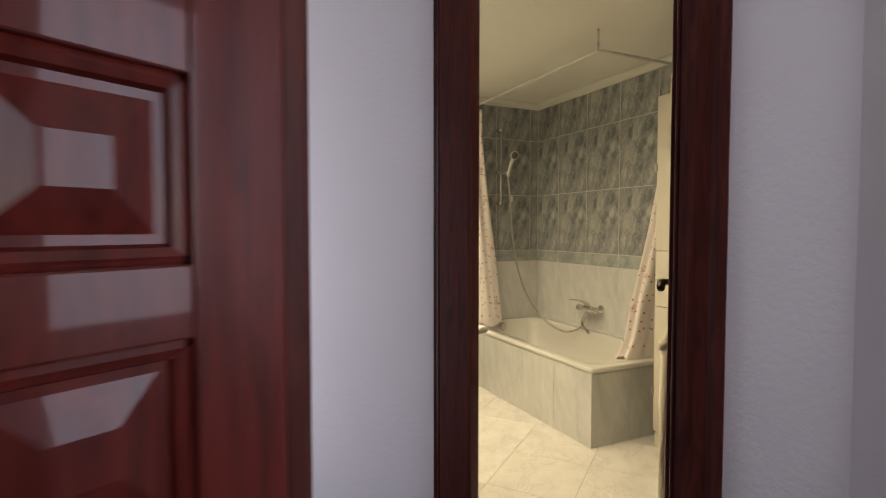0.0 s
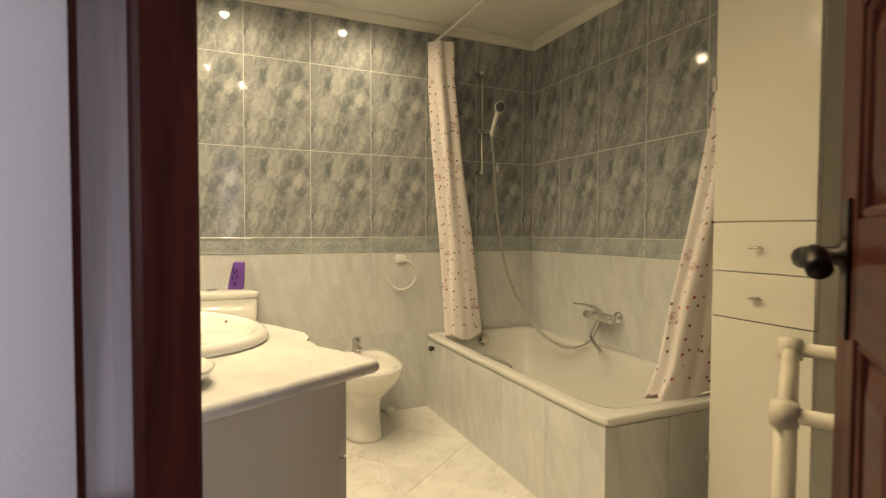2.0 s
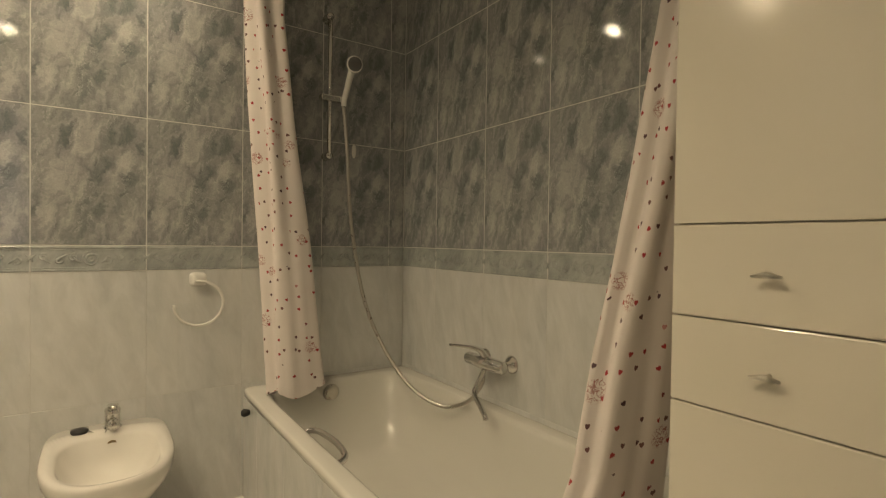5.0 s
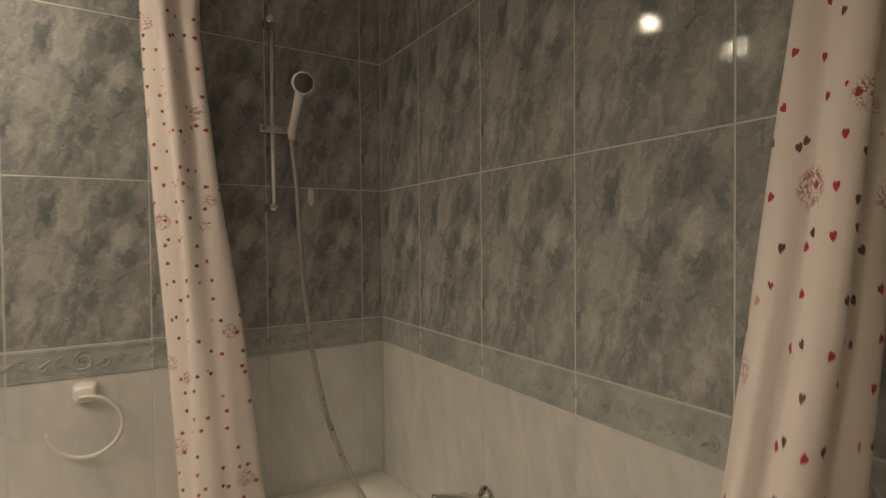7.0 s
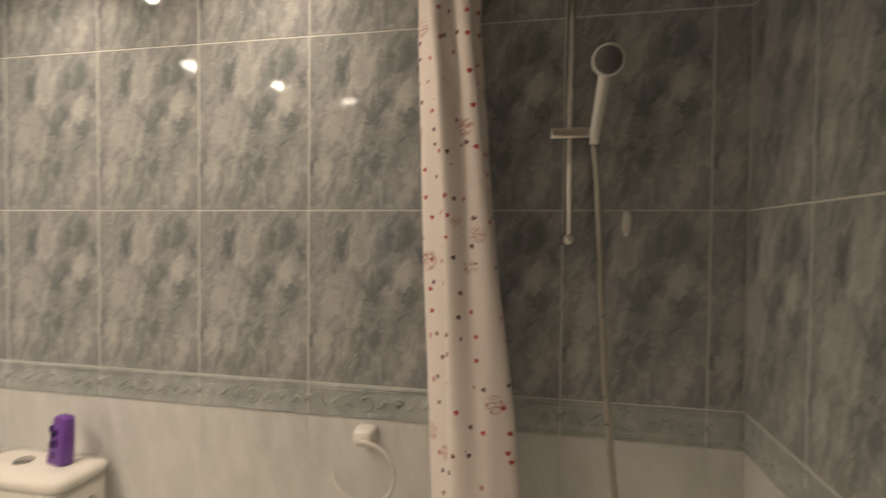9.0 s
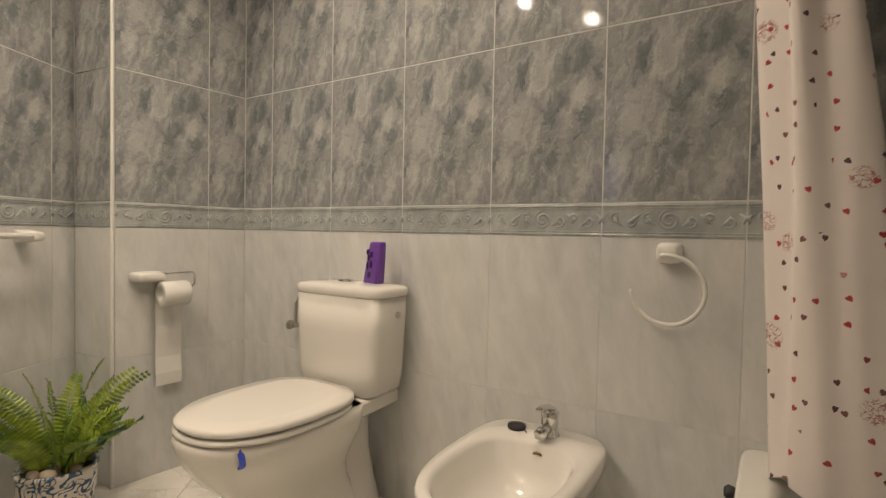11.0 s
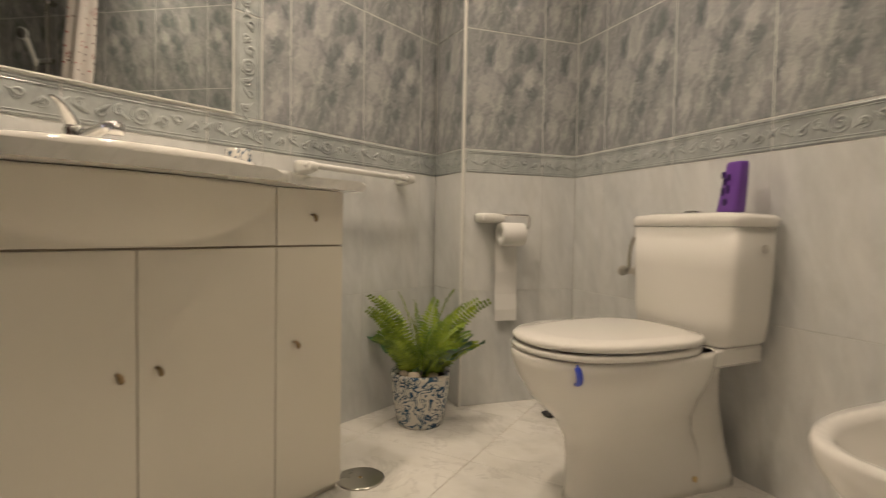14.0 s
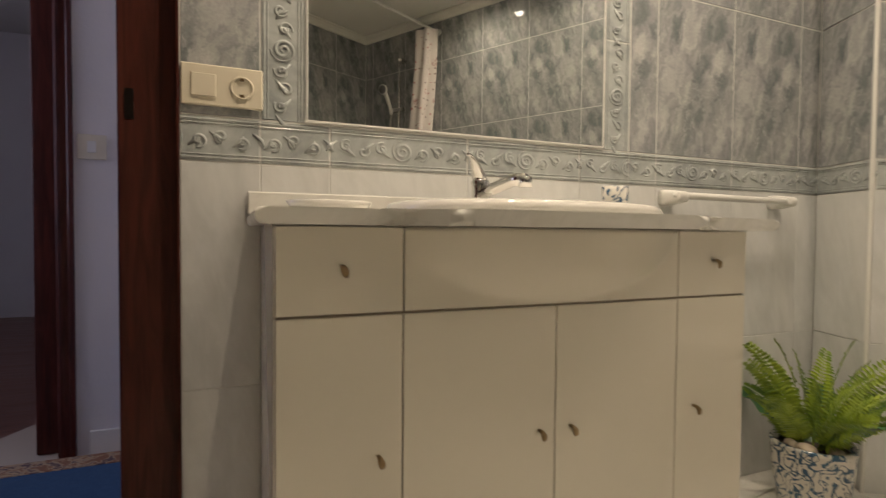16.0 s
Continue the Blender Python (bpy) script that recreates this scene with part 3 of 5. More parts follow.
LEAF_W = 0.60
leaf_dir = Vector((-0.100, 0.600, 0)).normalized()
leaf_m = LEFT @ Matrix.Translation((DOOR_B - 0.002, 0.012, 0)) @ Matrix.Rotation(math.atan2(leaf_dir.y, leaf_dir.x), 4, "Z")
door1 = panel_door("door_1", leaf_m, LEAF_W, "open dark mahogany bathroom door with raised panels",
                   [(0.14, 0.36), (0.42, 0.64), (0.70, 0.92), (1.06, 1.30), (1.36, 1.60), (1.66, 1.93)])


def lever(root, x, y, z, sg, tip):
    h = part("door_handle", turned([(0.0, 0), (0.024, 0), (0.024, 0.006), (0.012, 0.010), (0.010, 0.045), (0.0, 0.046)], 20,
                                   m=Matrix.Translation((x, y, z)) @ Matrix.Rotation(radians(-90 * sg), 4, "X")), DARK_IRON, root, "dark bronze lever handle", True)
    pts = smooth_path([(x, y + sg * 0.043, z), (x + tip * 0.04, y + sg * 0.048, z - 0.002), (x + tip * 0.085, y + sg * 0.046, z + 0.006), (x + tip * 0.115, y + sg * 0.044, z - 0.012)], 6)
    part("lever", tube(pts, [0.011 + 0.003 * math.sin(i * 0.5) for i in range(len(pts))], 10), DARK_IRON, h, "", True)
    part("back_plate", box(x - 0.018, x + 0.018, min(y, y + sg * 0.004), max(y, y + sg * 0.004), z - 0.10, z + 0.07, 0.0015), DARK_IRON, h)


lever(door1, LEAF_W - 0.055, 0.038, 1.015, 1, -1)
lever(door1, LEAF_W - 0.055, 0.0, 1.015, -1, -1)
leaf2_m = LEFT @ Matrix.Translation((BED_A + 0.050, OPP_N - 0.082, 0)) @ Matrix.Rotation(radians(-90), 4, "Z")
door2 = panel_door("door_2", leaf2_m, 0.74, "open glossy red mahogany door with raised panels",
                   [(0.194 + 0.195 * k, 0.333 + 0.195 * k) for k in range(9)], cols=3, st=0.082, upright=RED_MAHOGANY, across=RED_MAHOGANY)
# front door at the far end of the hall
door3 = panel_door("door_3", LEFT @ Matrix.Translation((END_S + 0.004, 0.0, 0)) @ Matrix.Rotation(radians(-90), 4, "Z"), 0.80,
                   "closed brown wooden door at the end of the hall", [(0.16, 0.95), (1.06, 1.93)], 2)
for z in (0.35, 0.62, 1.45, 1.75):
    part("hinge", tube([(-0.005, 0.042, z - 0.06), (-0.005, 0.042, z + 0.06)], 0.008, 8), BRASS, door3, "brass hinge")
cas3 = thing("door_frame_4", LEFT, "dark brown frame of the door at the hall end", "door frame", kind="structure")
part("jamb_moulding", box(END_S, END_S + 0.05, 0.002, 0.09, 0, DOOR_H + 0.01, 0.006), MAHOGANY, cas3)
part("jamb_moulding", box(END_S, END_S + 0.05, -0.89, -0.802, 0, DOOR_H + 0.01, 0.006), MAHOGANY, cas3)
part("head_moulding", box(END_S, END_S + 0.05, -0.89, 0.09, DOOR_H + 0.012, DOOR_H + 0.10, 0.006), MAHOGANY_FLAT, cas3)
structure("wall_entrance", box(END_S, HALL_START + 0.05, 0.122, 0.2, 0, 2.5), HALL_WALL, "plain white wall beside the front door", LEFT)


def window(name, m, w, h, label):
    root = thing(name, m, label, "window", kind="structure")
    for x0, x1, z0, z1 in ((0, w, 0, 0.05), (0, w, h - 0.05, h), (0, 0.05, 0.05, h - 0.05), (w - 0.05, w, 0.05, h - 0.05), (w / 2 - 0.025, w / 2 + 0.025, 0.05, h - 0.05)):
        part("window_frame", box(x0, x1, -0.03, 0.03, z0, z1, 0.003), PLASTIC_WHITE, root)
    for x0, x1 in ((0.05, w / 2 - 0.025), (w / 2 + 0.025, w - 0.05)):
        pane = part("pane", box(x0, x1, -0.003, 0.003, 0.05, h - 0.05), GLASS, root)
        pane.visible_shadow = False


window("window_1", LEFT @ Matrix.Translation((HALL_END + 0.06, -0.93, 0.85)) @ Matrix.Rotation(radians(90), 4, "Z"), 0.73, 1.25, "white framed window at the end of the hall")
window("window_2", LEFT @ Matrix.Translation((5.25, -2.75, 0.8)) @ Matrix.Rotation(radians(90), 4, "Z"), 1.3, 1.4, "white framed window of the room across the hall")

# rug in the hall
rug = thing("hall_rug", LEFT @ Matrix.Translation((2.5, -0.505, 0)), "worn blue rug with a patterned brown border on the hall floor", "rug")
part("woven_field", box(-1.6, 1.2, -0.33, 0.36, -0.004, 0.006, 0.003), RUG, rug)
part("border_band", box(-1.6, 1.2, -0.43, -0.332, -0.004, 0.007, 0.003), RUG_EDGE, rug, "patterned brown border")


# ---- bathtub with its tiled casing ----
TUB_X, TUB_Y, TUB_Z = 1.675, -1.53, 0.44
apron = structure("wall_tub_apron", box(TUB_X + 0.004, TUB_X + 0.06, TUB_Y + 0.004, -0.001, 0, TUB_Z - 0.03), GROUT, "marble tiled casing of the bathtub")
part("end_wall", box(TUB_X + 0.06, BACK_R - 0.001, TUB_Y + 0.004, TUB_Y + 0.06, 0, TUB_Z - 0.03), GROUT, apron)
tub = thing("bathtub", Matrix.Translation(((TUB_X + BACK_R) / 2, TUB_Y / 2, 0)), "white enamelled bathtub built in with marble tiles", "bathtub")
hx, hy = (BACK_R - TUB_X) / 2 + 0.004, -TUB_Y / 2 + 0.006
rings = []
for gx, gy, z, pw in ((0.006, 0.006, TUB_Z - 0.032, 40), (0.010, 0.010, TUB_Z - 0.030, 40), (0.0, 0.0, TUB_Z - 0.026, 36), (0.0, 0.0, TUB_Z - 0.005, 36), (0.003, 0.003, TUB_Z - 0.001, 34), (0.008, 0.008, TUB_Z, 30), (0.046, 0.054, TUB_Z, 12), (0.053, 0.061, TUB_Z - 0.001, 11),
                      (0.060, 0.070, TUB_Z - 0.004, 9), (0.066, 0.080, TUB_Z - 0.02, 8), (0.085, 0.12, TUB_Z - 0.14, 7), (0.11, 0.17, TUB_Z - 0.28, 6), (0.15, 0.23, TUB_Z - 0.325, 5), (0.22, 0.33, TUB_Z - 0.34, 4), (0.34, 0.7, TUB_Z - 0.342, 3)):
    rings.append(oval(0, 0, hx - gx, hy - gy, z, pw, 72))
part("tub_shell", loft(rings, cap0=False), ENAMEL, tub, "", True)
part("overflow_knob", turned([(0, 0), (0.034, 0), (0.036, 0.006), (0.030, 0.014), (0.012, 0.016), (0, 0.014)], 24,
                             m=Matrix.Translation((-0.03, hy - 0.092, TUB_Z - 0.048)) @ Matrix.Rotation(radians(90), 4, "X")), STEEL, tub, "round brushed overflow knob", True)
gp = smooth_path([(-hx + 0.072, 0.27, TUB_Z - 0.04), (-hx + 0.115, 0.24, TUB_Z - 0.032), (-hx + 0.130, 0.12, TUB_Z - 0.030), (-hx + 0.115, 0.0, TUB_Z - 0.032), (-hx + 0.072, -0.03, TUB_Z - 0.04)], 6)
part("grab_handle", tube(gp, 0.010, 10), CHROME, tub, "chrome grab handle", True)
part("drain", turned([(0, 0), (0.03, 0), (0.03, 0.004), (0, 0.005)], 20, m=Matrix.Translation((0, 0.35, TUB_Z - 0.361))), CHROME, tub)
hook = thing("wall_hook", Matrix.Translation((TUB_X - 0.001, -0.105, 0.370)), "small black knob on the tub casing", "hook")
part("knob", turned([(0, 0), (0.010, 0), (0.014, 0.012), (0.016, 0.022), (0.010, 0.030), (0, 0.031)], 14, m=Matrix.Rotation(radians(-90), 4, "Y")), BLACK_RUBBER, hook, "", True)

# mixer, hose and shower set
MIX = Vector((BACK_R, -0.715, 0.605))
mixer = thing("bath_mixer", Matrix.Translation(MIX), "chrome bath mixer tap on the tiled wall", "tap")
for dy in (-0.075, 0.075):
    part("rosette", turned([(0, 0), (0.033, 0), (0.033, 0.004), (0.022, 0.016), (0.014, 0.02), (0.014, 0.055), (0, 0.056)], 24,
                           m=Matrix.Translation((0, dy, 0)) @ Matrix.Rotation(radians(-90), 4, "Y")), CHROME, mixer, "", True)
part("mixer_body", tube([(-0.062, -0.105, 0), (-0.062, -0.10, 0), (-0.062, 0.0, 0), (-0.062, 0.10, 0), (-0.062, 0.105, 0)], [0.012, 0.022, 0.026, 0.022, 0.012], 18), CHROME, mixer, "", True)
part("lever", tube(smooth_path([(-0.062, 0.0, 0.02), (-0.085, 0.005, 0.048), (-0.13, 0.02, 0.062), (-0.19, 0.045, 0.070)], 5), [0.022, 0.021, 0.020, 0.019, 0.018, 0.017, 0.016, 0.015, 0.014, 0.013, 0.012, 0.011, 0.011, 0.010, 0.009, 0.008], 12, flat=0.6), CHROME, mixer, "", True)
part("spout", tube(smooth_path([(-0.062, 0.0, -0.02), (-0.078, 0.018, -0.075), (-0.092, 0.022, -0.108), (-0.115, -0.03, -0.128), (-0.155, -0.115, -0.142), (-0.160, -0.128, -0.154)], 5), 0.0095, 12), CHROME, mixer, "", True)
rail = thing("shower_rail", Matrix.Translation((2.009, -0.050, 0)), "chrome shower rail with sliding bracket on the tiles", "shower rail")
part("bar", tube([(0, 0, 1.395), (0, 0, 2.01)], 0.0095, 14), CHROME, rail, "", True)
for z in (1.405, 2.0):
    part("end_bracket", turned([(0, 0), (0.018, 0.0), (0.018, 0.035), (0.014, 0.058), (0, 0.062)], 18, m=Matrix.Translation((0, 0.05, z)) @ Matrix.Rotation(radians(90), 4, "X")), CHROME, rail, "", True)
part("slider", box(-0.045, 0.062, -0.022, 0.014, 1.635, 1.662, 0.006), CHROME, rail)
head = thing("hand_shower", Matrix.Translation((2.062, -0.075, 1.65)), "white hand shower with grey spray face in its bracket", "shower head")
part("grip", tube([(0, 0, -0.03), (0.002, -0.004, 0.0), (0.010, -0.022, 0.06), (0.018, -0.044, 0.118)], [0.011, 0.012, 0.013, 0.015], 14), PLASTIC_WHITE, head, "", True)
hd = Matrix.Translation((0.022, -0.056, 0.138)) @ Matrix.Rotation(radians(-10), 4, "Z") @ Matrix.Rotation(radians(102), 4, "X")
part("spray_head", turned([(0, -0.02), (0.018, -0.017), (0.032, 0.0), (0.035, 0.010), (0.032, 0.014), (0, 0.0145)], 26, m=hd), PLASTIC_WHITE, head, "", True)
part("spray_face", turned([(0, 0.0147), (0.0295, 0.0147), (0.0285, 0.017), (0, 0.0175)], 24, m=hd), mat("grey_spray_rubber", 0.5, 0, (0.10, 0.10, 0.10)), head, "grey spray face", True)
stick = thing("adhesive_hook", Matrix.Translation((2.145, -0.001, 1.445)) @ Matrix.Rotation(radians(90), 4, "X"), "small oval white adhesive hook on the tiles", "hook")
part("plate", loft([oval(0, 0, a, b, z, 2.0, 24) for a, b, z in ((0.010, 0.032, 0.0), (0.011, 0.033, 0.002), (0.009, 0.030, 0.005), (0.004, 0.02, 0.006))]), PLASTIC_WHITE, stick, "", True)
part("peg", tube([(0, -0.012, 0.004), (0, -0.014, 0.012), (0, -0.006, 0.016)], 0.0025, 8), PLASTIC_WHITE, stick, "", True)
hose = thing("shower_hose", Matrix.Translation((0, 0, 0)), "ribbed chrome shower hose hanging in a loop", "hose")
hp = smooth_path([(2.062, -0.075, 1.62), (2.075, -0.085, 1.45), (2.09, -0.11, 1.1), (2.125, -0.20, 0.75), (2.20, -0.36, 0.50), (2.265, -0.52, 0.415), (2.325, -0.63, 0.44), (2.352, -0.69, 0.52), (MIX.x - 0.062, MIX.y + 0.012, 0.585)], 14)
part("ribbed_tube", tube(hp, [0.0075 + 0.0008 * (i % 2) for i in range(len(hp))], 10), STEEL, hose, "", True)

# curtain rail and its two gathered curtains
rod = thing("curtain_rail", Matrix.Translation((0, 0, 0)), "thin white L-shaped shower curtain rail under the ceiling", "curtain rail")
part("rod", tube([(1.69, -0.001, 2.13), (1.69, -1.49, 2.13), (1.70, -1.53, 2.13), (1.73, -1.545, 2.13), (BACK_R - 0.001, -1.545, 2.13)], 0.0085, 12), PLASTIC_WHITE, rod, "", True)
part("ceiling_hanger", tube([(1.695, -1.53, 2.13), (1.695, -1.53, CEIL - 0.001)], 0.006, 10), CHROME, rod, "chrome ceiling hanger", True)
for m in (Matrix.Translation((1.69, -0.001, 2.13)) @ Matrix.Rotation(radians(90), 4, "X"), Matrix.Translation((BACK_R - 0.001, -1.545, 2.13)) @ Matrix.Rotation(radians(-90), 4, "Y")):
    part("wall_flange", turned([(0, 0), (0.022, 0), (0.020, 0.008), (0, 0.009)], 18, m=m), PLASTIC_WHITE, rod, "", True)


def gathered_curtain(stations, folds, label, seed):
    """A bunched curtain: folded cross-sections (x, y, z, half width, half depth, turn) skinned from top to hem."""
    rng = random.Random(seed)
    root = thing("shower_curtain", Matrix.Translation((stations[0][0], stations[0][1], 0)), label, "curtain", "shower curtains")
    ph = [rng.uniform(0, 6.28) for _ in range(4)]
    k, bm = folds * 10, bmesh.new()
    uvl = bm.loops.layers.uv.new("UVMap")
    rows, n = [], 60
    zs = [stations[0][2] + (stations[-1][2] - stations[0][2]) * i / n for i in range(n + 1)]
    for z in zs:
        cols = [np.interp(-z, [-s[2] for s in stations], [s[c] for s in stations]) for c in (0, 1, 3, 4, 5)]
        cx, cy, a, b, tw = cols
        ring, q = [], (stations[0][2] - z)
        for i in range(k):
            t = 2 * math.pi * i / k
            wave = 1 + (0.20 + 0.10 * math.sin(q * 2 + ph[0])) * math.sin(folds * t + 1.1 * math.sin(q * 1.7 + ph[1]) + 0.5 * math.sin(4.3 * q + 2 * t)) + 0.09 * math.sin(2 * t + q * 1.1 + ph[2]) + 0.05 * math.sin(11 * t + 2.2 * q + ph[3]) * math.sin(3.1 * q + t + ph[0])
            lx, ly = a * math.cos(t) * wave, b * math.sin(t) * wave
            ring.append(bm.verts.new((cx + lx * math.cos(tw) - ly * math.sin(tw) - stations[0][0], cy + lx * math.sin(tw) + ly * math.cos(tw) - stations[0][1],
                                      z + (0.016 * math.sin(3 * t + ph[3]) if z == zs[-1] else 0))))
        rows.append(ring)
    for j, (r0, r1) in enumerate(zip(rows, rows[1:])):
        for i in range(k):
            f = bm.faces.new((r0[i], r0[(i + 1) % k], r1[(i + 1) % k], r1[i]))
            for lp, (du, dv) in zip(f.loops, ((0, 0), (1, 0), (1, 1), (0, 1))):
                lp[uvl].uv = ((i + du) / k * 0.62, zs[j + dv])
    part("fabric", bm, CURTAIN, root, "", True)
    return root


gathered_curtain([(1.728, -0.080, 2.125, 0.058, 0.050, 0.0), (1.728, -0.085, 1.9, 0.058, 0.050, 0.0), (1.758, -0.095, 1.5, 0.072, 0.052, 0.05), (1.803, -0.12, 1.0, 0.092, 0.055, 0.1),
                  (1.832, -0.14, 0.6, 0.108, 0.060, 0.15), (1.846, -0.15, TUB_Z + 0.004, 0.120, 0.060, 0.2)], 5,
                 "gathered pale pink shower curtain printed with small hearts", 3)
gathered_curtain([(2.375, -1.465, 2.125, 0.026, 0.045, 0.0), (2.350, -1.465, 1.7, 0.046, 0.045, 0.0), (2.27, -1.46, 1.2, 0.080, 0.050, 0.0), (2.195, -1.45, 0.80, 0.115, 0.050, 0.0), (2.15, -1.45, 0.56, 0.130, 0.048, 0.0), (2.115, -1.45, TUB_Z + 0.004, 0.160, 0.045, 0.0)], 5,
                 "shower curtain printed with hearts, its hem draped on the tub rim", 8)

# ---- tall cabinet and towel stand ----
cab = thing("tall_cabinet", Matrix.Translation((2.0, -1.965, 0)), "tall narrow cream lacquered cabinet beside the bathtub", "cabinet")
CW, CD, CT = 0.315, 0.40, 1.90
part("body", box(0.020, CD, 0, CW, 0.0, CT, 0.002), LACQUER, cab)
part("plinth", box(0.012, 0.0195, 0.004, CW - 0.004, 0.0, 0.085), LACQUER, cab)
for nm, z0, z1 in (("door", 0.095, 0.7755), ("drawer_front", 0.778, 0.9215), ("drawer_front", 0.924, 1.0755), ("door", 1.078, CT)):
    f = part(nm, box(0, 0.019, 0.001, CW - 0.001, z0, z1, 0.0025), LACQUER, cab)
    if nm == "drawer_front":
        part("knob", tube([(-0.016, CW / 2 - 0.021, (z0 + z1) / 2 - 0.003), (-0.019, CW / 2, (z0 + z1) / 2), (-0.016, CW / 2 + 0.021, (z0 + z1) / 2 - 0.003)], [0.003, 0.0075, 0.003], 12, flat=0.7), STEEL, f, "small oval metal knob", True)
        part("knob_stem", tube([(0, CW / 2, (z0 + z1) / 2), (-0.016, CW / 2, (z0 + z1) / 2)], 0.004, 8), STEEL, f)
for z in (0.31, 1.52):
    part("hinge", box(-0.006, 0.006, CW - 0.006, CW + 0.010, z - 0.022, z + 0.022, 0.002), STEEL, cab, "small metal hinge")

rack = thing("towel_stand", Matrix.Translation((1.31, -2.325, 0)) @ Matrix.Rotation(radians(30), 4, "Z"), "cream plastic tube towel stand behind the door", "towel stand")
for x, z in ((0, 0.77), (0.16, 0.84)):
    for y in (0, -0.42):
        part("post", tube([(x, y, 0.0), (x, y, z)], 0.014, 12), CREAM_PLASTIC, rack, "", True)
        part("joint", turned([(0, -0.02), (0.019, -0.018), (0.021, 0), (0.019, 0.018), (0, 0.02)], 14, m=Matrix.Translation((x, y, z))), CREAM_PLASTIC, rack, "", True)
        part("foot", turned([(0, 0), (0.02, 0), (0.018, 0.02), (0, 0.021)], 14, m=Matrix.Translation((x, y, 0))), CREAM_PLASTIC, rack, "", True)
    for zz in (z, 0.30):
        part("crossbar", tube([(x, 0, zz), (x, -0.42, zz)], 0.012, 12), CREAM_PLASTIC, rack, "", True)
for y in (0, -0.42):
    for za, zb in ((0.77, 0.84), (0.30, 0.30)):
        part("side_bar", tube([(0, y, za), (0.16, y, zb)], 0.012, 12), CREAM_PLASTIC, rack, "", True)

# ---- toilet ----
toilet = thing("toilet", Matrix.Translation((0.530, 0.0, 0)), "white close-coupled toilet with closed seat lid", "toilet")


def d_ring(cy_back, length, half, z, cx=0.0, seg=44, front=2.3, back=5.0):
    """A toilet outline: squarish at the wall side, round at the front (towards -y)."""
    mid = cy_back - length * 0.45
    out = []
    for i in range(seg):
        t = 2 * math.pi * i / seg
        c, s = math.cos(t), math.sin(t)
        p, b = (back, length * 0.45) if s > 0 else (front, length * 0.55)
        out.append(Vector((cx + half * math.copysign(abs(c) ** (2 / p), c), mid + b * math.copysign(abs(s) ** (2 / p), s), z)))
    return out


bowl = [d_ring(-0.10, 0.435, 0.100, 0.0), d_ring(-0.10, 0.43, 0.097, 0.020), d_ring(-0.14, 0.388, 0.090, 0.10), d_ring(-0.17, 0.365, 0.090, 0.16), d_ring(-0.19, 0.375, 0.108, 0.215), d_ring(-0.195, 0.435, 0.145, 0.275),
        d_ring(-0.18, 0.485, 0.170, 0.33), d_ring(-0.18, 0.50, 0.182, 0.372), d_ring(-0.18, 0.503, 0.184, 0.390), d_ring(-0.18, 0.497, 0.178, 0.398)]
part("bowl", loft(bowl), PORCELAIN, toilet, "", True)
shelf = [[Vector((x * k, y, z + dz)) for x, y, dz in ((-0.155, -0.30, 0), (0.155, -0.30, 0), (0.140, -0.012, 0.0), (-0.140, -0.012, 0.0))] for z, k in ((0.350, 0.94), (0.358, 1.0), (0.393, 1.0), (0.398, 0.97))]
part("tank_shelf", loft(shelf), PORCELAIN, toilet)
part("trapway", loft([oval(0, -0.115, a, b, z, 3.0, 32) for a, b, z in ((0.105, 0.108, 0.0), (0.102, 0.106, 0.025), (0.080, 0.095, 0.10), (0.064, 0.080, 0.20), (0.062, 0.075, 0.30), (0.075, 0.085, 0.352))]), PORCELAIN, toilet, "", True)
seat = [d_ring(-0.205, 0.465, 0.180, 0.399, back=3.2), d_ring(-0.205, 0.475, 0.186, 0.404, back=3.2), d_ring(-0.205, 0.475, 0.186, 0.412, back=3.2), d_ring(-0.205, 0.468, 0.182, 0.416, back=3.2)]
part("seat", loft(seat), PORCELAIN, toilet, "", True)
lid = [d_ring(-0.197, 0.470, 0.178, 0.420, back=3.2), d_ring(-0.195, 0.482, 0.186, 0.424, back=3.2), d_ring(-0.195, 0.482, 0.186, 0.434, back=3.2), d_ring(-0.197, 0.470, 0.180, 0.440, back=3.2), d_ring(-0.23, 0.38, 0.13, 0.443, back=3.2)]
part("lid", loft(lid), PORCELAIN, toilet, "closed glossy lid", True)
for x in (-0.075, 0.075):
    part("hinge", tube([(x - 0.02, -0.192, 0.412), (x + 0.02, -0.192, 0.412)], 0.012, 12), PORCELAIN, toilet, "", True)
tank = [oval(0, -0.095, a, b, z, 7, 44) for a, b, z in ((0.145, 0.075, 0.400), (0.165, 0.083, 0.415), (0.174, 0.086, 0.47), (0.180, 0.088, 0.60), (0.184, 0.089, 0.715))]
part("tank", loft(tank), PORCELAIN, toilet, "", True)
tl = [oval(0, -0.095, a, b, z, 6, 44) for a, b, z in ((0.184, 0.089, 0.716), (0.191, 0.0935, 0.721), (0.191, 0.0935, 0.738), (0.184, 0.088, 0.748), (0.13, 0.055, 0.755), (0.05, 0.02, 0.757))]
tankl = part("tank_lid", loft(tl), PORCELAIN, toilet, "", True)
part("flush_button", turned([(0, 0.752), (0.026, 0.752), (0.026, 0.759), (0.022, 0.763), (0, 0.763)], 24, m=Matrix.Translation((-0.02, -0.10, 0))), CHROME, tankl, "chrome dual flush button", True)
part("bolt_cap", turned([(0, 0), (0.012, 0), (0.011, 0.004), (0, 0.005)], 14, m=Matrix.Translation((0.186, -0.08, 0.66)) @ Matrix.Rotation(radians(90), 4, "Y")), STEEL, toilet)
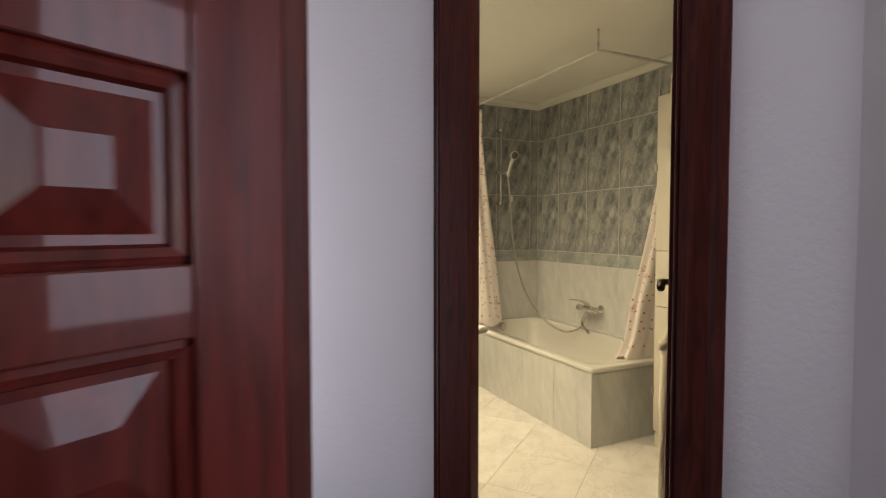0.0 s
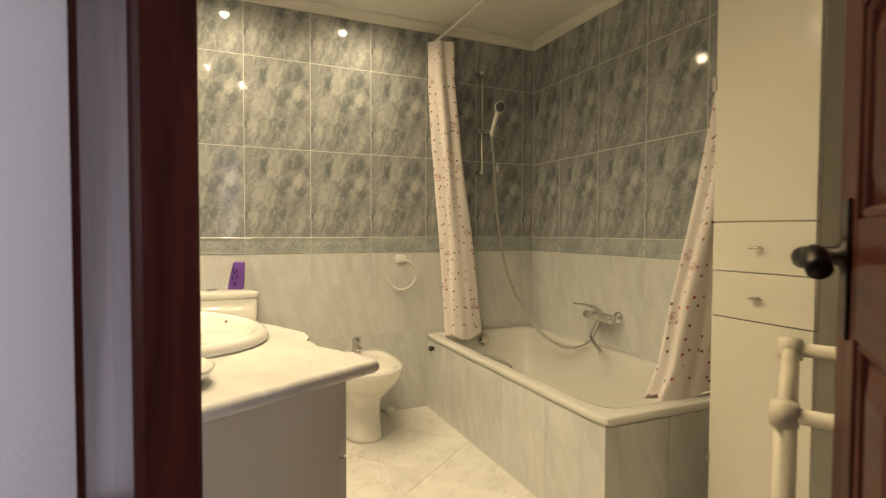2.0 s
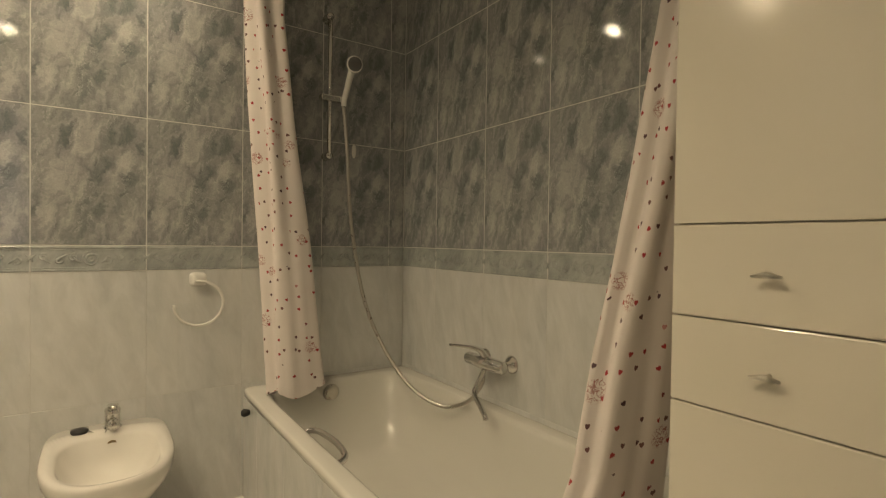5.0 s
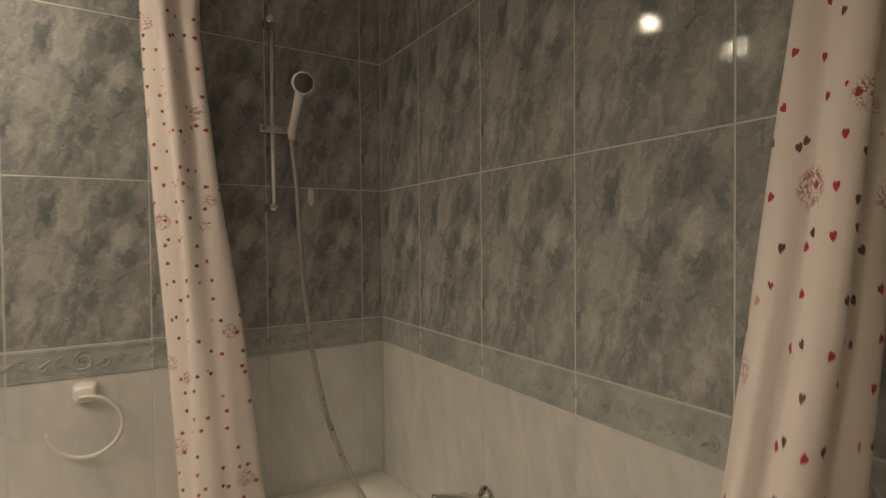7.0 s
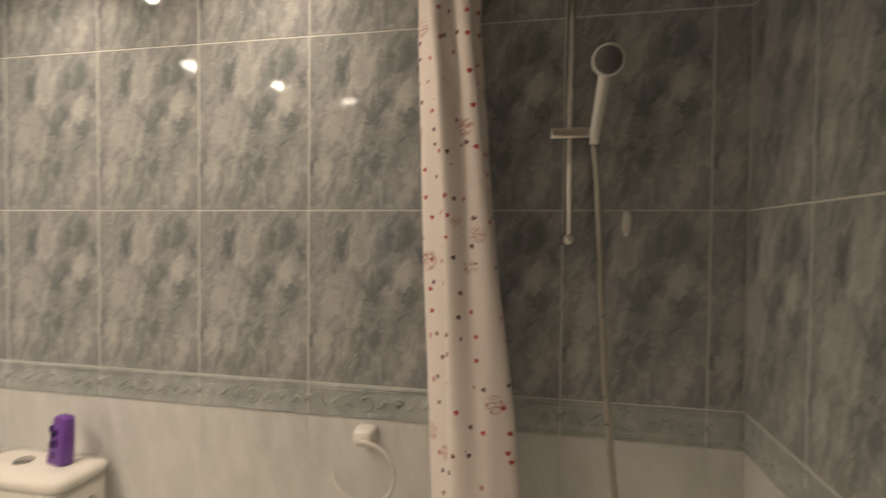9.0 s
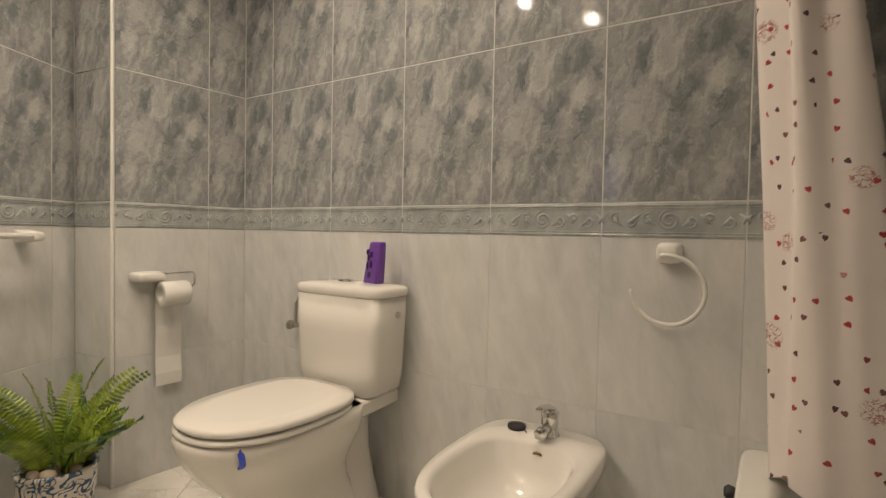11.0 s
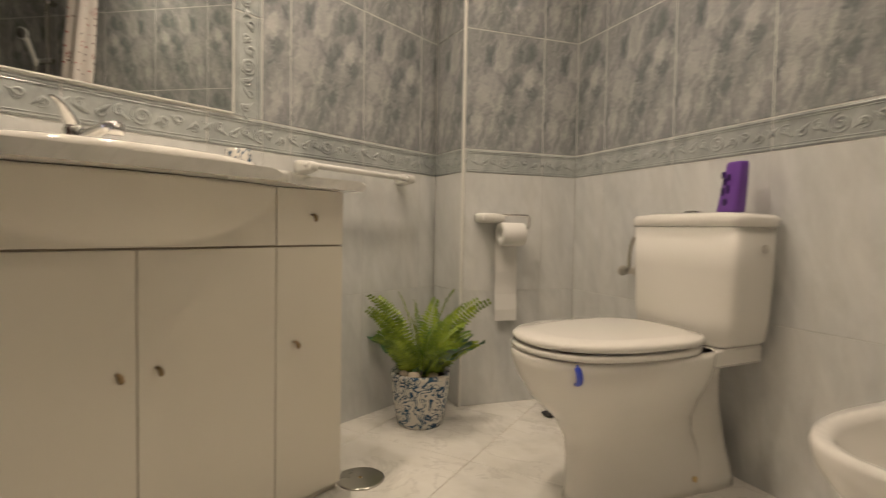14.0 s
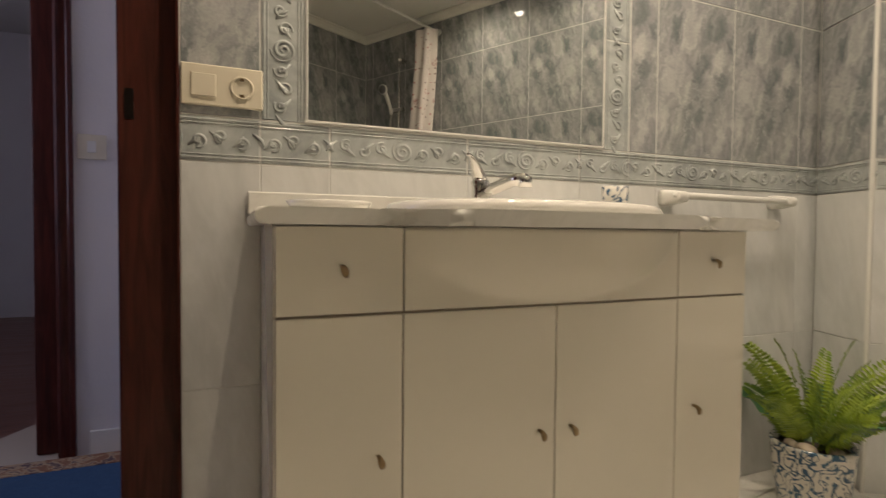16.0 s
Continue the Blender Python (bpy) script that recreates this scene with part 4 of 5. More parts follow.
part("floor_screw", turned([(0, 0), (0.008, 0), (0.008, 0.004), (0, 0.005)], 12, m=Matrix.Translation((0.100, -0.20, 0.045)) @ Matrix.Rotation(radians(85), 4, "Y")), BRASS, toilet)
freshener = thing("rim_block", Matrix.Translation((0.655, -0.600, 0.372)), "bright blue toilet rim freshener hanging from the bowl", "freshener")
part("clip", tube(smooth_path([(-0.030, 0.018, 0.026), (-0.004, -0.010, 0.024), (0.012, -0.014, 0.004), (0.012, -0.012, -0.016), (-0.002, -0.008, -0.026)], 5), 0.0075, 10, flat=0.55), BLUE_GEL, freshener, "", True)
supply = thing("water_valve", Matrix.Translation((0.195, -0.001, 0.562)), "old brass stop valve and bent pipe feeding the tank", "valve")
part("rosette", turned([(0, 0), (0.024, 0), (0.022, 0.006), (0.010, 0.010), (0.010, 0.045), (0, 0.046)], 18, m=Matrix.Rotation(radians(90), 4, "X")), STEEL, supply, "", True)
part("handwheel", turned([(0, 0), (0.017, 0.0), (0.020, 0.008), (0.015, 0.018), (0, 0.02)], 10, m=Matrix.Translation((-0.022, -0.04, 0)) @ Matrix.Rotation(radians(-90), 4, "Y")), STEEL, supply, "", True)
part("pipe", tube(smooth_path([(0, -0.04, 0.0), (0.008, -0.045, 0.05), (0.022, -0.05, 0.095), (0.06, -0.06, 0.125), (0.155, -0.07, 0.132)], 5), 0.007, 10), STEEL, supply, "", True)

fresh = thing("air_freshener", Matrix.Translation((0.617, -0.085, 0.757)) @ Matrix.Rotation(radians(-12), 4, "Z"), "purple plastic air freshener standing on the toilet tank", "air freshener")
part("shell", loft([oval(0.13 * z, 0.03 * z, a, b, z, 5, 24) for a, b, z in ((0.036, 0.019, 0.0), (0.037, 0.020, 0.004), (0.033, 0.018, 0.07), (0.027, 0.016, 0.128), (0.024, 0.014, 0.134))]), PURPLE, fresh, "", True)
for x, z, r, s in ((0.0, 0.026, 0.007, 1.5), (-0.010, 0.055, 0.004, 3), (0.009, 0.06, 0.004, 3), (-0.004, 0.082, 0.0035, 3), (0.010, 0.092, 0.003, 3), (-0.010, 0.100, 0.003, 3)):
    part("vent_slot", loft([[Vector((x + r * math.cos(2 * math.pi * i / 14), y, z + r * s * math.sin(2 * math.pi * i / 14))) for i in range(14)] for y in (-0.0205, -0.012)]), DARK_PURPLE, fresh)

bin_ = thing("pedal_bin", Matrix.Translation((0.0, -0.13, 0)), "small steel pedal bin between toilet and wall", "waste bin")
part("body", turned([(0, 0.0), (0.085, 0.0), (0.085, 0.22), (0, 0.221)], 32), STEEL, bin_, "", True)
part("lid", turned([(0, 0.222), (0.088, 0.222), (0.088, 0.238), (0.075, 0.252), (0.03, 0.262), (0, 0.264)], 32), STEEL, bin_, "", True)
part("base_ring", turned([(0.086, 0), (0.089, 0.002), (0.089, 0.018), (0.086, 0.02)], 32), BLACK_RUBBER, bin_)
part("pedal", box(-0.02, 0.02, -0.115, -0.08, 0.008, 0.016, 0.003), BLACK_RUBBER, bin_)

# ---- bidet ----
bidet = thing("bidet", Matrix.Translation((1.215, 0.0, 0)), "white porcelain pedestal bidet against the wall", "bidet")
outer = [(-0.03, 0.36, 0.104, 0.0), (-0.03, 0.355, 0.100, 0.02), (-0.04, 0.33, 0.092, 0.09), (-0.04, 0.33, 0.092, 0.17), (-0.035, 0.36, 0.100, 0.215), (-0.02, 0.45, 0.135, 0.265), (-0.008, 0.520, 0.162, 0.315), (-0.005, 0.548, 0.174, 0.350), (-0.005, 0.553, 0.176, 0.376), (-0.010, 0.544, 0.171, 0.386)]
inner = [(-0.130, 0.405, 0.140, 0.3855), (-0.138, 0.388, 0.132, 0.374), (-0.155, 0.345, 0.115, 0.320), (-0.19, 0.25, 0.08, 0.275), (-0.24, 0.12, 0.04, 0.262)]
part("basin", loft([d_ring(b, l, h, z, back=4.6, front=2.5) for b, l, h, z in outer] + [d_ring(b, l, h, z, back=3.2, front=2.4) for b, l, h, z in inner]), PORCELAIN, bidet, "", True)
btap = thing("bidet_tap", Matrix.Translation((1.228, -0.070, 0.384)), "chrome single lever tap on the bidet", "tap")
part("tap_body", turned([(0, 0), (0.027, 0), (0.027, 0.006), (0.023, 0.012), (0.023, 0.05), (0.025, 0.066), (0.014, 0.076), (0, 0.077)], 24), CHROME, btap, "", True)
part("spout", tube([(0, -0.012, 0.026), (0, -0.045, 0.030), (0, -0.070, 0.024)], [0.015, 0.015, 0.016], 14), CHROME, btap, "", True)
part("lever", tube([(0, 0.014, 0.070), (0, -0.01, 0.080), (0, -0.05, 0.092), (0, -0.085, 0.094)], [0.014, 0.018, 0.012, 0.007], 12, flat=0.5), CHROME, btap, "", True)
part("chain", tube(smooth_path([(-0.012, -0.028, 0.02), (-0.025, -0.045, -0.002), (-0.04, -0.035, -0.006), (-0.066, -0.012, 0.006)], 6), 0.0018, 6), CHROME, btap, "thin plug chain", True)
plug = thing("bath_plug", Matrix.Translation((1.135, -0.075, 0.385)), "black rubber plug lying on the bidet rim", "plug")
part("disc", turned([(0, 0), (0.023, 0), (0.026, 0.006), (0.025, 0.012), (0.012, 0.014), (0, 0.016)], 20), BLACK_RUBBER, plug, "", True)
part("overflow", turned([(0, 0), (0.014, 0), (0.013, 0.003), (0, 0.001)], 16, m=Matrix.Translation((0.01, -0.140, 0.355)) @ Matrix.Rotation(radians(115), 4, "X")), BRONZE, bidet, "dark overflow hole")
hosec = thing("floor_connector", Matrix.Translation((1.41, -0.10, 0.03)), "white pipe cap with a short hose beside the bidet", "pipe")
part("cap", turned([(0, 0), (0.028, 0), (0.026, 0.03), (0, 0.034)], 18, m=Matrix.Translation((0, 0.0, 0.0)) @ Matrix.Rotation(radians(60), 4, "X")), PLASTIC_WHITE, hosec, "", True)
part("hose", tube(smooth_path([(0, -0.01, 0.01), (-0.05, 0.0, 0.02), (-0.10, 0.03, 0.08)], 5), 0.008, 8), STEEL, hosec, "", True)

# ---- wall fittings ----
ring = thing("towel_ring", Matrix.Translation((1.503, 0.0, 0.885)), "white plastic open towel ring on the tiles", "towel ring")
part("mount", loft([oval(0, 0, a, b, z, 4, 24) for a, b, z in ((0.030, 0.026, 0.0), (0.030, 0.026, 0.012), (0.026, 0.022, 0.040), (0.020, 0.016, 0.046))]), PLASTIC_WHITE, ring, "", True).matrix_local = Matrix.Rotation(radians(90), 4, "X")
part("hoop", tube([(0.085 * math.cos(t), -0.040 - 0.012 * math.sin(t * 0.5), -0.090 + 0.085 * math.sin(t)) for t in [radians(100 - i * 7.5) for i in range(38)]], 0.0055, 10), PLASTIC_WHITE, ring, "", True)
ph_m = PIL1 @ Matrix.Translation((0.335, 0.0, 0.745))
holder = thing("paper_holder", ph_m, "white and chrome toilet paper holder on the pipe box", "paper holder")
part("mount", loft([oval(0.06, 0, a, b, z, 4, 24) for a, b, z in ((0.055, 0.020, 0.0), (0.055, 0.020, 0.02), (0.048, 0.016, 0.06), (0.040, 0.012, 0.066))]), PLASTIC_WHITE, holder, "", True).matrix_local = Matrix.Rotation(radians(-90), 4, "X")
part("arm", tube([(0.06, 0.055, 0.012), (-0.085, 0.06, 0.012), (-0.092, 0.06, 0.004), (-0.092, 0.06, -0.030), (-0.086, 0.06, -0.038), (0.02, 0.06, -0.038)], 0.0045, 8), CHROME, holder, "", True)
roll = thing("toilet_roll", ph_m @ Matrix.Translation((-0.015, 0.06, -0.062)), "white toilet roll with a long sheet hanging down", "toilet roll")
part("roll", turned([(0.02, -0.048), (0.043, -0.048), (0.045, -0.045), (0.045, 0.045), (0.043, 0.048), (0.02, 0.048), (0.02, -0.048)], 36, m=Matrix.Rotation(radians(90), 4, "Y")), PAPER, roll, "", True)
sheet = loft([[Vector((x, y, z)) for x, y in ((-0.047, d), (0.047, d), (0.047, d + 0.0012), (-0.047, d + 0.0012))] for d, z in ((-0.046, 0.0), (-0.0455, -0.06), (-0.040, -0.15), (-0.042, -0.24), (-0.036, -0.30), (-0.038, -0.345))])
part("hanging_sheet", sheet, PAPER, roll)

tbar = thing("towel_bar", LEFT @ Matrix.Translation((0.46, 0.0, 0.888)), "white towel bar on the tiled wall beside the vanity", "towel bar")
for x in (-0.235, 0.225):
    part("mount", loft([oval(x, 0, a, b, z, 4, 24) for a, b, z in ((0.026, 0.022, 0.0), (0.026, 0.022, 0.02), (0.020, 0.015, 0.066), (0.015, 0.010, 0.072))]), PLASTIC_WHITE, tbar, "", True).matrix_local = Matrix.Rotation(radians(-90), 4, "X")
part("bar", tube([(-0.25, 0.058, 0), (-0.24, 0.058, 0), (0.24, 0.058, 0.004), (0.25, 0.058, 0.004)], [0.006, 0.010, 0.010, 0.006], 12), PLASTIC_WHITE, tbar, "", True)


def wall_plate(name, m, w, h, label, cat):
    root = thing(name, m, label, cat)
    part("plate", box(-w / 2, w / 2, 0, 0.009, -h / 2, h / 2, 0.0035, 3), CREAM_PLASTIC, root)
    return root


sw = wall_plate("switch_and_socket", LEFT @ Matrix.Translation((1.872, 0.0, 1.071)), 0.153, 0.082, "cream double plate with light switch and power socket", "switch plate")
part("rocker", box(0.012, 0.058, 0.009, 0.0125, -0.024, 0.022, 0.002), CREAM_PLASTIC, sw, "cream rocker switch")
sock = part("socket", turned([(0, 0.004), (0.0175, 0.004), (0.019, 0.012), (0.0225, 0.0125), (0.0225, 0.008)], 26, m=Matrix.Translation((-0.036, 0.0, 0.0)) @ Matrix.Rotation(radians(-90), 4, "X")), CREAM_PLASTIC, sw, "round power socket", True)
for x, z in ((-0.0095, 0), (0.0095, 0), (0, 0.001)):
    part("pin_hole", turned([(0, 0.0035), (0.003, 0.0035), (0.003, 0.0055), (0, 0.0055)], 10, m=Matrix.Translation((-0.036 + x, 0.0, z)) @ Matrix.Rotation(radians(-90), 4, "X")), BLACK_RUBBER, sock)
# well floor darkened with the painted recess shade
part("socket_well", turned([(0, 0.0042), (0.0172, 0.0042), (0.0172, 0.0046), (0, 0.0048)], 24, m=Matrix.Translation((-0.036, 0.0, 0.0)) @ Matrix.Rotation(radians(-90), 4, "X")), RECESS_SHADE, sock)
part("earth_clip", box(-0.040, -0.032, 0.006, 0.013, 0.014, 0.019), BRONZE, sock)
part("earth_clip", box(-0.040, -0.032, 0.006, 0.013, -0.019, -0.014), BRONZE, sock)
hs = wall_plate("hall_switch", LEFT @ Matrix.Translation((2.295, OPP_N, 1.063)), 0.085, 0.085, "cream light switch on the hall wall", "switch plate")
part("rocker", box(-0.013, 0.013, 0.009, 0.013, -0.02, 0.02, 0.002), PLASTIC_WHITE, hs)
icom = wall_plate("intercom", LEFT @ Matrix.Translation((HALL_START + 0.05, HALL_N - 0.013, 1.60)) @ Matrix.Rotation(radians(180), 4, "Z"), 0.09, 0.21, "white plastic intercom box on the hall wall", "intercom")
part("handset", box(-0.04, -0.005, 0.009, 0.035, -0.095, 0.095, 0.008), PLASTIC_WHITE, icom)


# ---- vanity unit, worktop and basin ----
V0, V1, VN = 0.805, 1.800, 0.352
van = thing("vanity_cabinet", LEFT, "cream lacquered vanity cabinet with four doors and small bronze knobs", "cabinet")
part("carcass", box(V0, V1, 0.002, VN - 0.019, 0.0, 0.790), LACQUER, van)
# strip behind the fronts, its colour painting the shade in their gaps
part("gap_shade_strip", box(V0 + 0.004, V1 - 0.004, VN - 0.019, VN - 0.006, 0.02, 0.788), RECESS_SHADE, van)


def leaf_knob(s, z, parent):
    pts = [(s, VN, z + 0.005), (s, VN + 0.010, z + 0.005), (s - 0.001, VN + 0.015, z), (s - 0.003, VN + 0.014, z - 0.007), (s - 0.005, VN + 0.010, z - 0.011)]
    part("knob", tube(pts, [0.004, 0.0045, 0.0062, 0.0055, 0.003], 10, flat=0.7), BRONZE, parent, "small bronze leaf knob", True)


for a, b, ks in ((V0 + 0.002, 1.0045, 0.955), (1.0065, 1.3015, 1.268), (1.3035, 1.5985, 1.337), (1.6005, V1 - 0.002, 1.640)):
    dr = part("door", box(a, b, VN - 0.018, VN, 0.022, 0.648, 0.002), LACQUER, van)
    leaf_knob(ks, 0.415, dr)
for a, b in ((V0 + 0.002, 1.0045), (1.6005, V1 - 0.002)):
    dr = part("drawer_front", box(a, b, VN - 0.018, VN, 0.652, 0.7885, 0.002), LACQUER, van)
    leaf_knob((a + b) / 2, 0.722, dr)
fascia = part("fascia", box(1.0065, 1.5985, VN - 0.018, VN, 0.652, 0.7885, 0.002), LACQUER, van)
cs, bulge = 1.3025, bmesh.new()
grid = []
for j in range(19):
    z, line = 0.7885 - 0.1335 * j / 18, []
    for i in range(41):
        x = -0.294 + 0.588 * i / 40
        r2 = min(1.0, (x / 0.29) ** 2 + ((0.7885 - z) / 0.132) ** 2)
        line.append(bulge.verts.new((cs + x, VN + 0.0006 + 0.058 * (1 - r2) ** 0.95, z)))
    grid.append(line)
for a, b in zip(grid, grid[1:]):
    for i in range(40):
        bulge.faces.new((a[i], a[i + 1], b[i + 1], b[i]))
back = [bulge.verts.new((cs + x, VN - 0.002, z)) for x, z in ((-0.294, 0.7885), (0.294, 0.7885), (0.294, 0.655), (-0.294, 0.655))]
bulge.faces.new(grid[0] + [back[1], back[0]])
part("bulge", bulge, LACQUER, fascia, "rounded bulge below the basin", True)

top = thing("vanity_worktop", LEFT, "white marble vanity worktop with a curved front edge", "worktop")
front = []
for i in range(61):
    s = 1.828 - (1.828 - 0.772) * i / 60
    d = abs(s - cs)
    k = max(0.0, min(1.0, (0.335 - d) / 0.10))
    front.append((s, 0.402 + (k * k * (3 - 2 * k)) * (0.035 + 0.045 * math.sqrt(max(0, 1 - (d / 0.34) ** 2)))))
part("slab", prism([(0.772, 0.002), (1.828, 0.002)] + front, 0.790, 0.815, 0.011, seg=5), COUNTER, top)
part("upstand", box(1.30, 1.826, 0.002, 0.016, 0.8155, 0.862, 0.003), COUNTER, top)
BZ = 0.8155
basin = thing("wash_basin", LEFT @ Matrix.Translation((cs, 0.238, BZ)), "oval white porcelain basin set into the worktop", "basin")
br = [(0.285, 0.205, 0.0), (0.288, 0.208, 0.006), (0.282, 0.202, 0.018), (0.268, 0.188, 0.022), (0.245, 0.165, 0.016), (0.235, 0.152, 0.0), (0.21, 0.135, -0.02), (0.16, 0.10, -0.026), (0.06, 0.05, -0.030)]
part("bowl", loft([oval(0, 0.0 if i < 4 else 0.015, a, b, z, 2.2, 60) for i, (a, b, z) in enumerate(br)]), PORCELAIN, basin, "", True)
part("overflow_hole", turned([(0, 0), (0.006, 0), (0.005, 0.004), (0, 0.005)], 12, m=Matrix.Translation((0.0, 0.176, 0.006)) @ Matrix.Rotation(radians(90), 4, "X")), BRONZE, basin)
tapb = thing("basin_tap", LEFT @ Matrix.Translation((1.315, 0.055, BZ)), "chrome single lever basin tap", "tap")
part("tap_body", turned([(0, 0), (0.026, 0), (0.026, 0.008), (0.021, 0.016), (0.020, 0.060), (0.022, 0.085), (0.014, 0.096), (0, 0.098)], 24), CHROME, tapb, "", True)
part("spout", tube([(0, 0.010, 0.055), (-0.010, 0.06, 0.068), (-0.022, 0.12, 0.080), (-0.030, 0.150, 0.078)], [0.015, 0.014, 0.013, 0.014], 14), CHROME, tapb, "", True)
part("aerator", turned([(0, 0), (0.014, 0), (0.014, 0.022), (0, 0.023)], 16, m=Matrix.Translation((-0.030, 0.152, 0.062))), CHROME, tapb, "", True)
part("lever", tube(smooth_path([(0.002, 0.0, 0.090), (0.014, 0.008, 0.112), (0.030, 0.022, 0.132), (0.050, 0.040, 0.142)], 4), [0.019, 0.019, 0.018, 0.017, 0.016, 0.015, 0.013, 0.012, 0.010, 0.009, 0.008, 0.007, 0.006], 12, flat=0.55), CHROME, tapb, "", True)
dish = thing("soap_dish", LEFT @ Matrix.Translation((1.675, 0.105, BZ)), "white oval soap dish with faded red flowers", "soap dish")
part("dish", loft([oval(0, 0, a, b, z, 2.0, 36) for a, b, z in ((0.045, 0.030, 0.0), (0.060, 0.042, 0.003), (0.078, 0.055, 0.014), (0.085, 0.060, 0.024), (0.080, 0.056, 0.026), (0.066, 0.044, 0.018), (0.02, 0.015, 0.015))]), PORCELAIN, dish, "", True)
ROSE = plaster("faded_red_print", (0.40, 0.13, 0.10), 30, 0.05)
for x, y in ((0.035, 0.012), (-0.03, -0.010), (0.005, 0.022)):
    part("flower", turned([(0, 0), (0.010, 0), (0.008, 0.0012), (0, 0.0014)], 7, m=Matrix.Translation((x, y, 0.0178))), ROSE, dish, "faded red flower")
cup = thing("tumbler", LEFT @ Matrix.Translation((0.955, 0.10, BZ)), "blue and white glazed tooth mug on the worktop", "mug")
part("cup", turned([(0, 0), (0.026, 0), (0.029, 0.004), (0.033, 0.085), (0.031, 0.086), (0.027, 0.01), (0, 0.008)], 28), POT, cup, "", True)

MZ0, MZ1, MS0, MS1 = 1.016, 1.86, 0.915, 1.708
mir = thing("mirror", LEFT, "large wall mirror framed by relief tiles", "mirror")
part("glass", box(MS0 + 0.004, MS1 - 0.004, 0.0005, 0.005, MZ0 + 0.004, MZ1 - 0.004), MIRROR_GLASS, mir)
for a, b, c, d in ((MS0, MS1, MZ0, MZ0 + 0.004), (MS0, MS1, MZ1 - 0.004, MZ1), (MS0, MS0 + 0.004, MZ0 + 0.004, MZ1 - 0.004), (MS1 - 0.004, MS1, MZ0 + 0.004, MZ1 - 0.004)):
    part("edge_strip", box(a, b, 0.0005, 0.0065, c, d), PLASTIC_WHITE, mir)

# ---- spotlights ----
spot = thing("spotlight", Matrix.Translation((SPOTS[0][0], SPOTS[0][1], CEIL)), "round recessed halogen ceiling spotlight, lit", "spotlight", "ceiling spotlights")
part("trim_ring", turned([(0.030, -0.001), (0.041, -0.001), (0.042, -0.004), (0.038, -0.008), (0.030, -0.006), (0.030, -0.001)], 30), PLASTIC_WHITE, spot, "", True)
part("bulb", turned([(0, -0.002), (0.029, -0.002), (0.028, -0.005), (0, -0.007)], 24), GLOW, spot, "glowing bulb", True)
for px, py in SPOTS[1:]:
    copy_thing(spot, Matrix.Translation((px, py, CEIL)))

drain = thing("floor_drain", Matrix.Translation((0.225, -1.003, 0.0)), "round brushed steel floor drain cover", "drain cover")
part("cover", turned([(0, 0.0), (0.066, 0.0), (0.066, 0.003), (0.060, 0.0045), (0, 0.005)], 40), STEEL, drain, "", True)
part("screw", turned([(0, 0.005), (0.006, 0.005), (0.005, 0.0065), (0, 0.007)], 12), BRASS, drain)

# ---- potted fern ----
rng = random.Random(5)
plant = thing("potted_fern", Matrix.Translation((-0.115, -0.700, 0)), "artificial fern in a blue and white painted ceramic pot", "potted plant")
part("pot", turned([(0, 0), (0.078, 0), (0.084, 0.010), (0.098, 0.09), (0.104, 0.15), (0.103, 0.172), (0.108, 0.178), (0.106, 0.190), (0.098, 0.190), (0.096, 0.165), (0, 0.165)], 40), POT, plant, "", True)
part("soil", turned([(0, 0.166), (0.095, 0.166), (0.06, 0.174), (0, 0.178)], 24), SOIL, plant, "", True)
for x, y, r in ((0.055, -0.045, 0.030), (0.075, 0.02, 0.024), (0.02, -0.07, 0.022)):
    part("pebble", loft([oval(x, y, r * a, r * 0.7 * a, 0.172 + z, 2.3, 16) for a, z in ((0.6, 0.0), (1.0, 0.010), (0.85, 0.022), (0.3, 0.027))]), PEBBLE, plant, "tan pebble", True)


def leaflet(bm, p, d, up, length, wide):
    side = d.cross(up).normalized()
    pts = [p, p + d * length * 0.35 + side * wide, p + d * length * 0.7 + side * wide * 0.8, p + d * length - up * length * 0.12, p + d * length * 0.7 - side * wide * 0.8, p + d * length * 0.35 - side * wide]
    mid = [p + d * length * 0.35 - up * wide * 0.35, p + d * length * 0.7 - up * wide * 0.35]
    v = [bm.verts.new(q) for q in pts + mid]
    for f in ((0, 1, 6), (1, 2, 7, 6), (2, 3, 7), (3, 4, 7), (4, 5, 6, 7), (5, 0, 6)):
        bm.faces.new([v[i] for i in f])


def frond(az, lean, length, broad, material, name):
    """An arching stalk with two rows of narrow leaflets, set apart like a ladder's rungs."""
    bm, n = bmesh.new(), 26
    out = Vector((math.cos(az), math.sin(az), 0))
    twist = rng.choice((-1, 1)) * rng.uniform(0.5, 1.25)
    pts = [Vector((0.03 * math.cos(az), 0.03 * math.sin(az), 0.17)) + out * (length * (math.sin(lean) * t + 0.22 * t ** 2.4)) + Vector((0, 0, length * (math.cos(lean) * t - 0.16 * t ** 3))) for t in [i / n for i in range(n + 1)]]
    tube(pts, [0.0026 * (1 - i / (n + 8)) for i in range(n + 1)], 5, bm=bm)
    for i in range(4, n + 1):
        d = (pts[i] - pts[i - 1]).normalized()
        side = d.cross(Vector((0, 0, 1))).normalized()
        up = side.cross(d)
        side = (side * math.cos(twist) + up * math.sin(twist)).normalized()
        up = side.cross(d)
        w = broad * min(1.0, 0.5 + i / 12) * (1.0 - max(0, i - 15) / 17)
        for sg in (-1, 1):
            leaflet(bm, pts[i], (side * sg + d * 0.12 + up * rng.uniform(0.0, 0.30)).normalized(), up, w * rng.uniform(0.88, 1.08) + 0.003, 0.0053)
    return part(name, bm, material, plant)


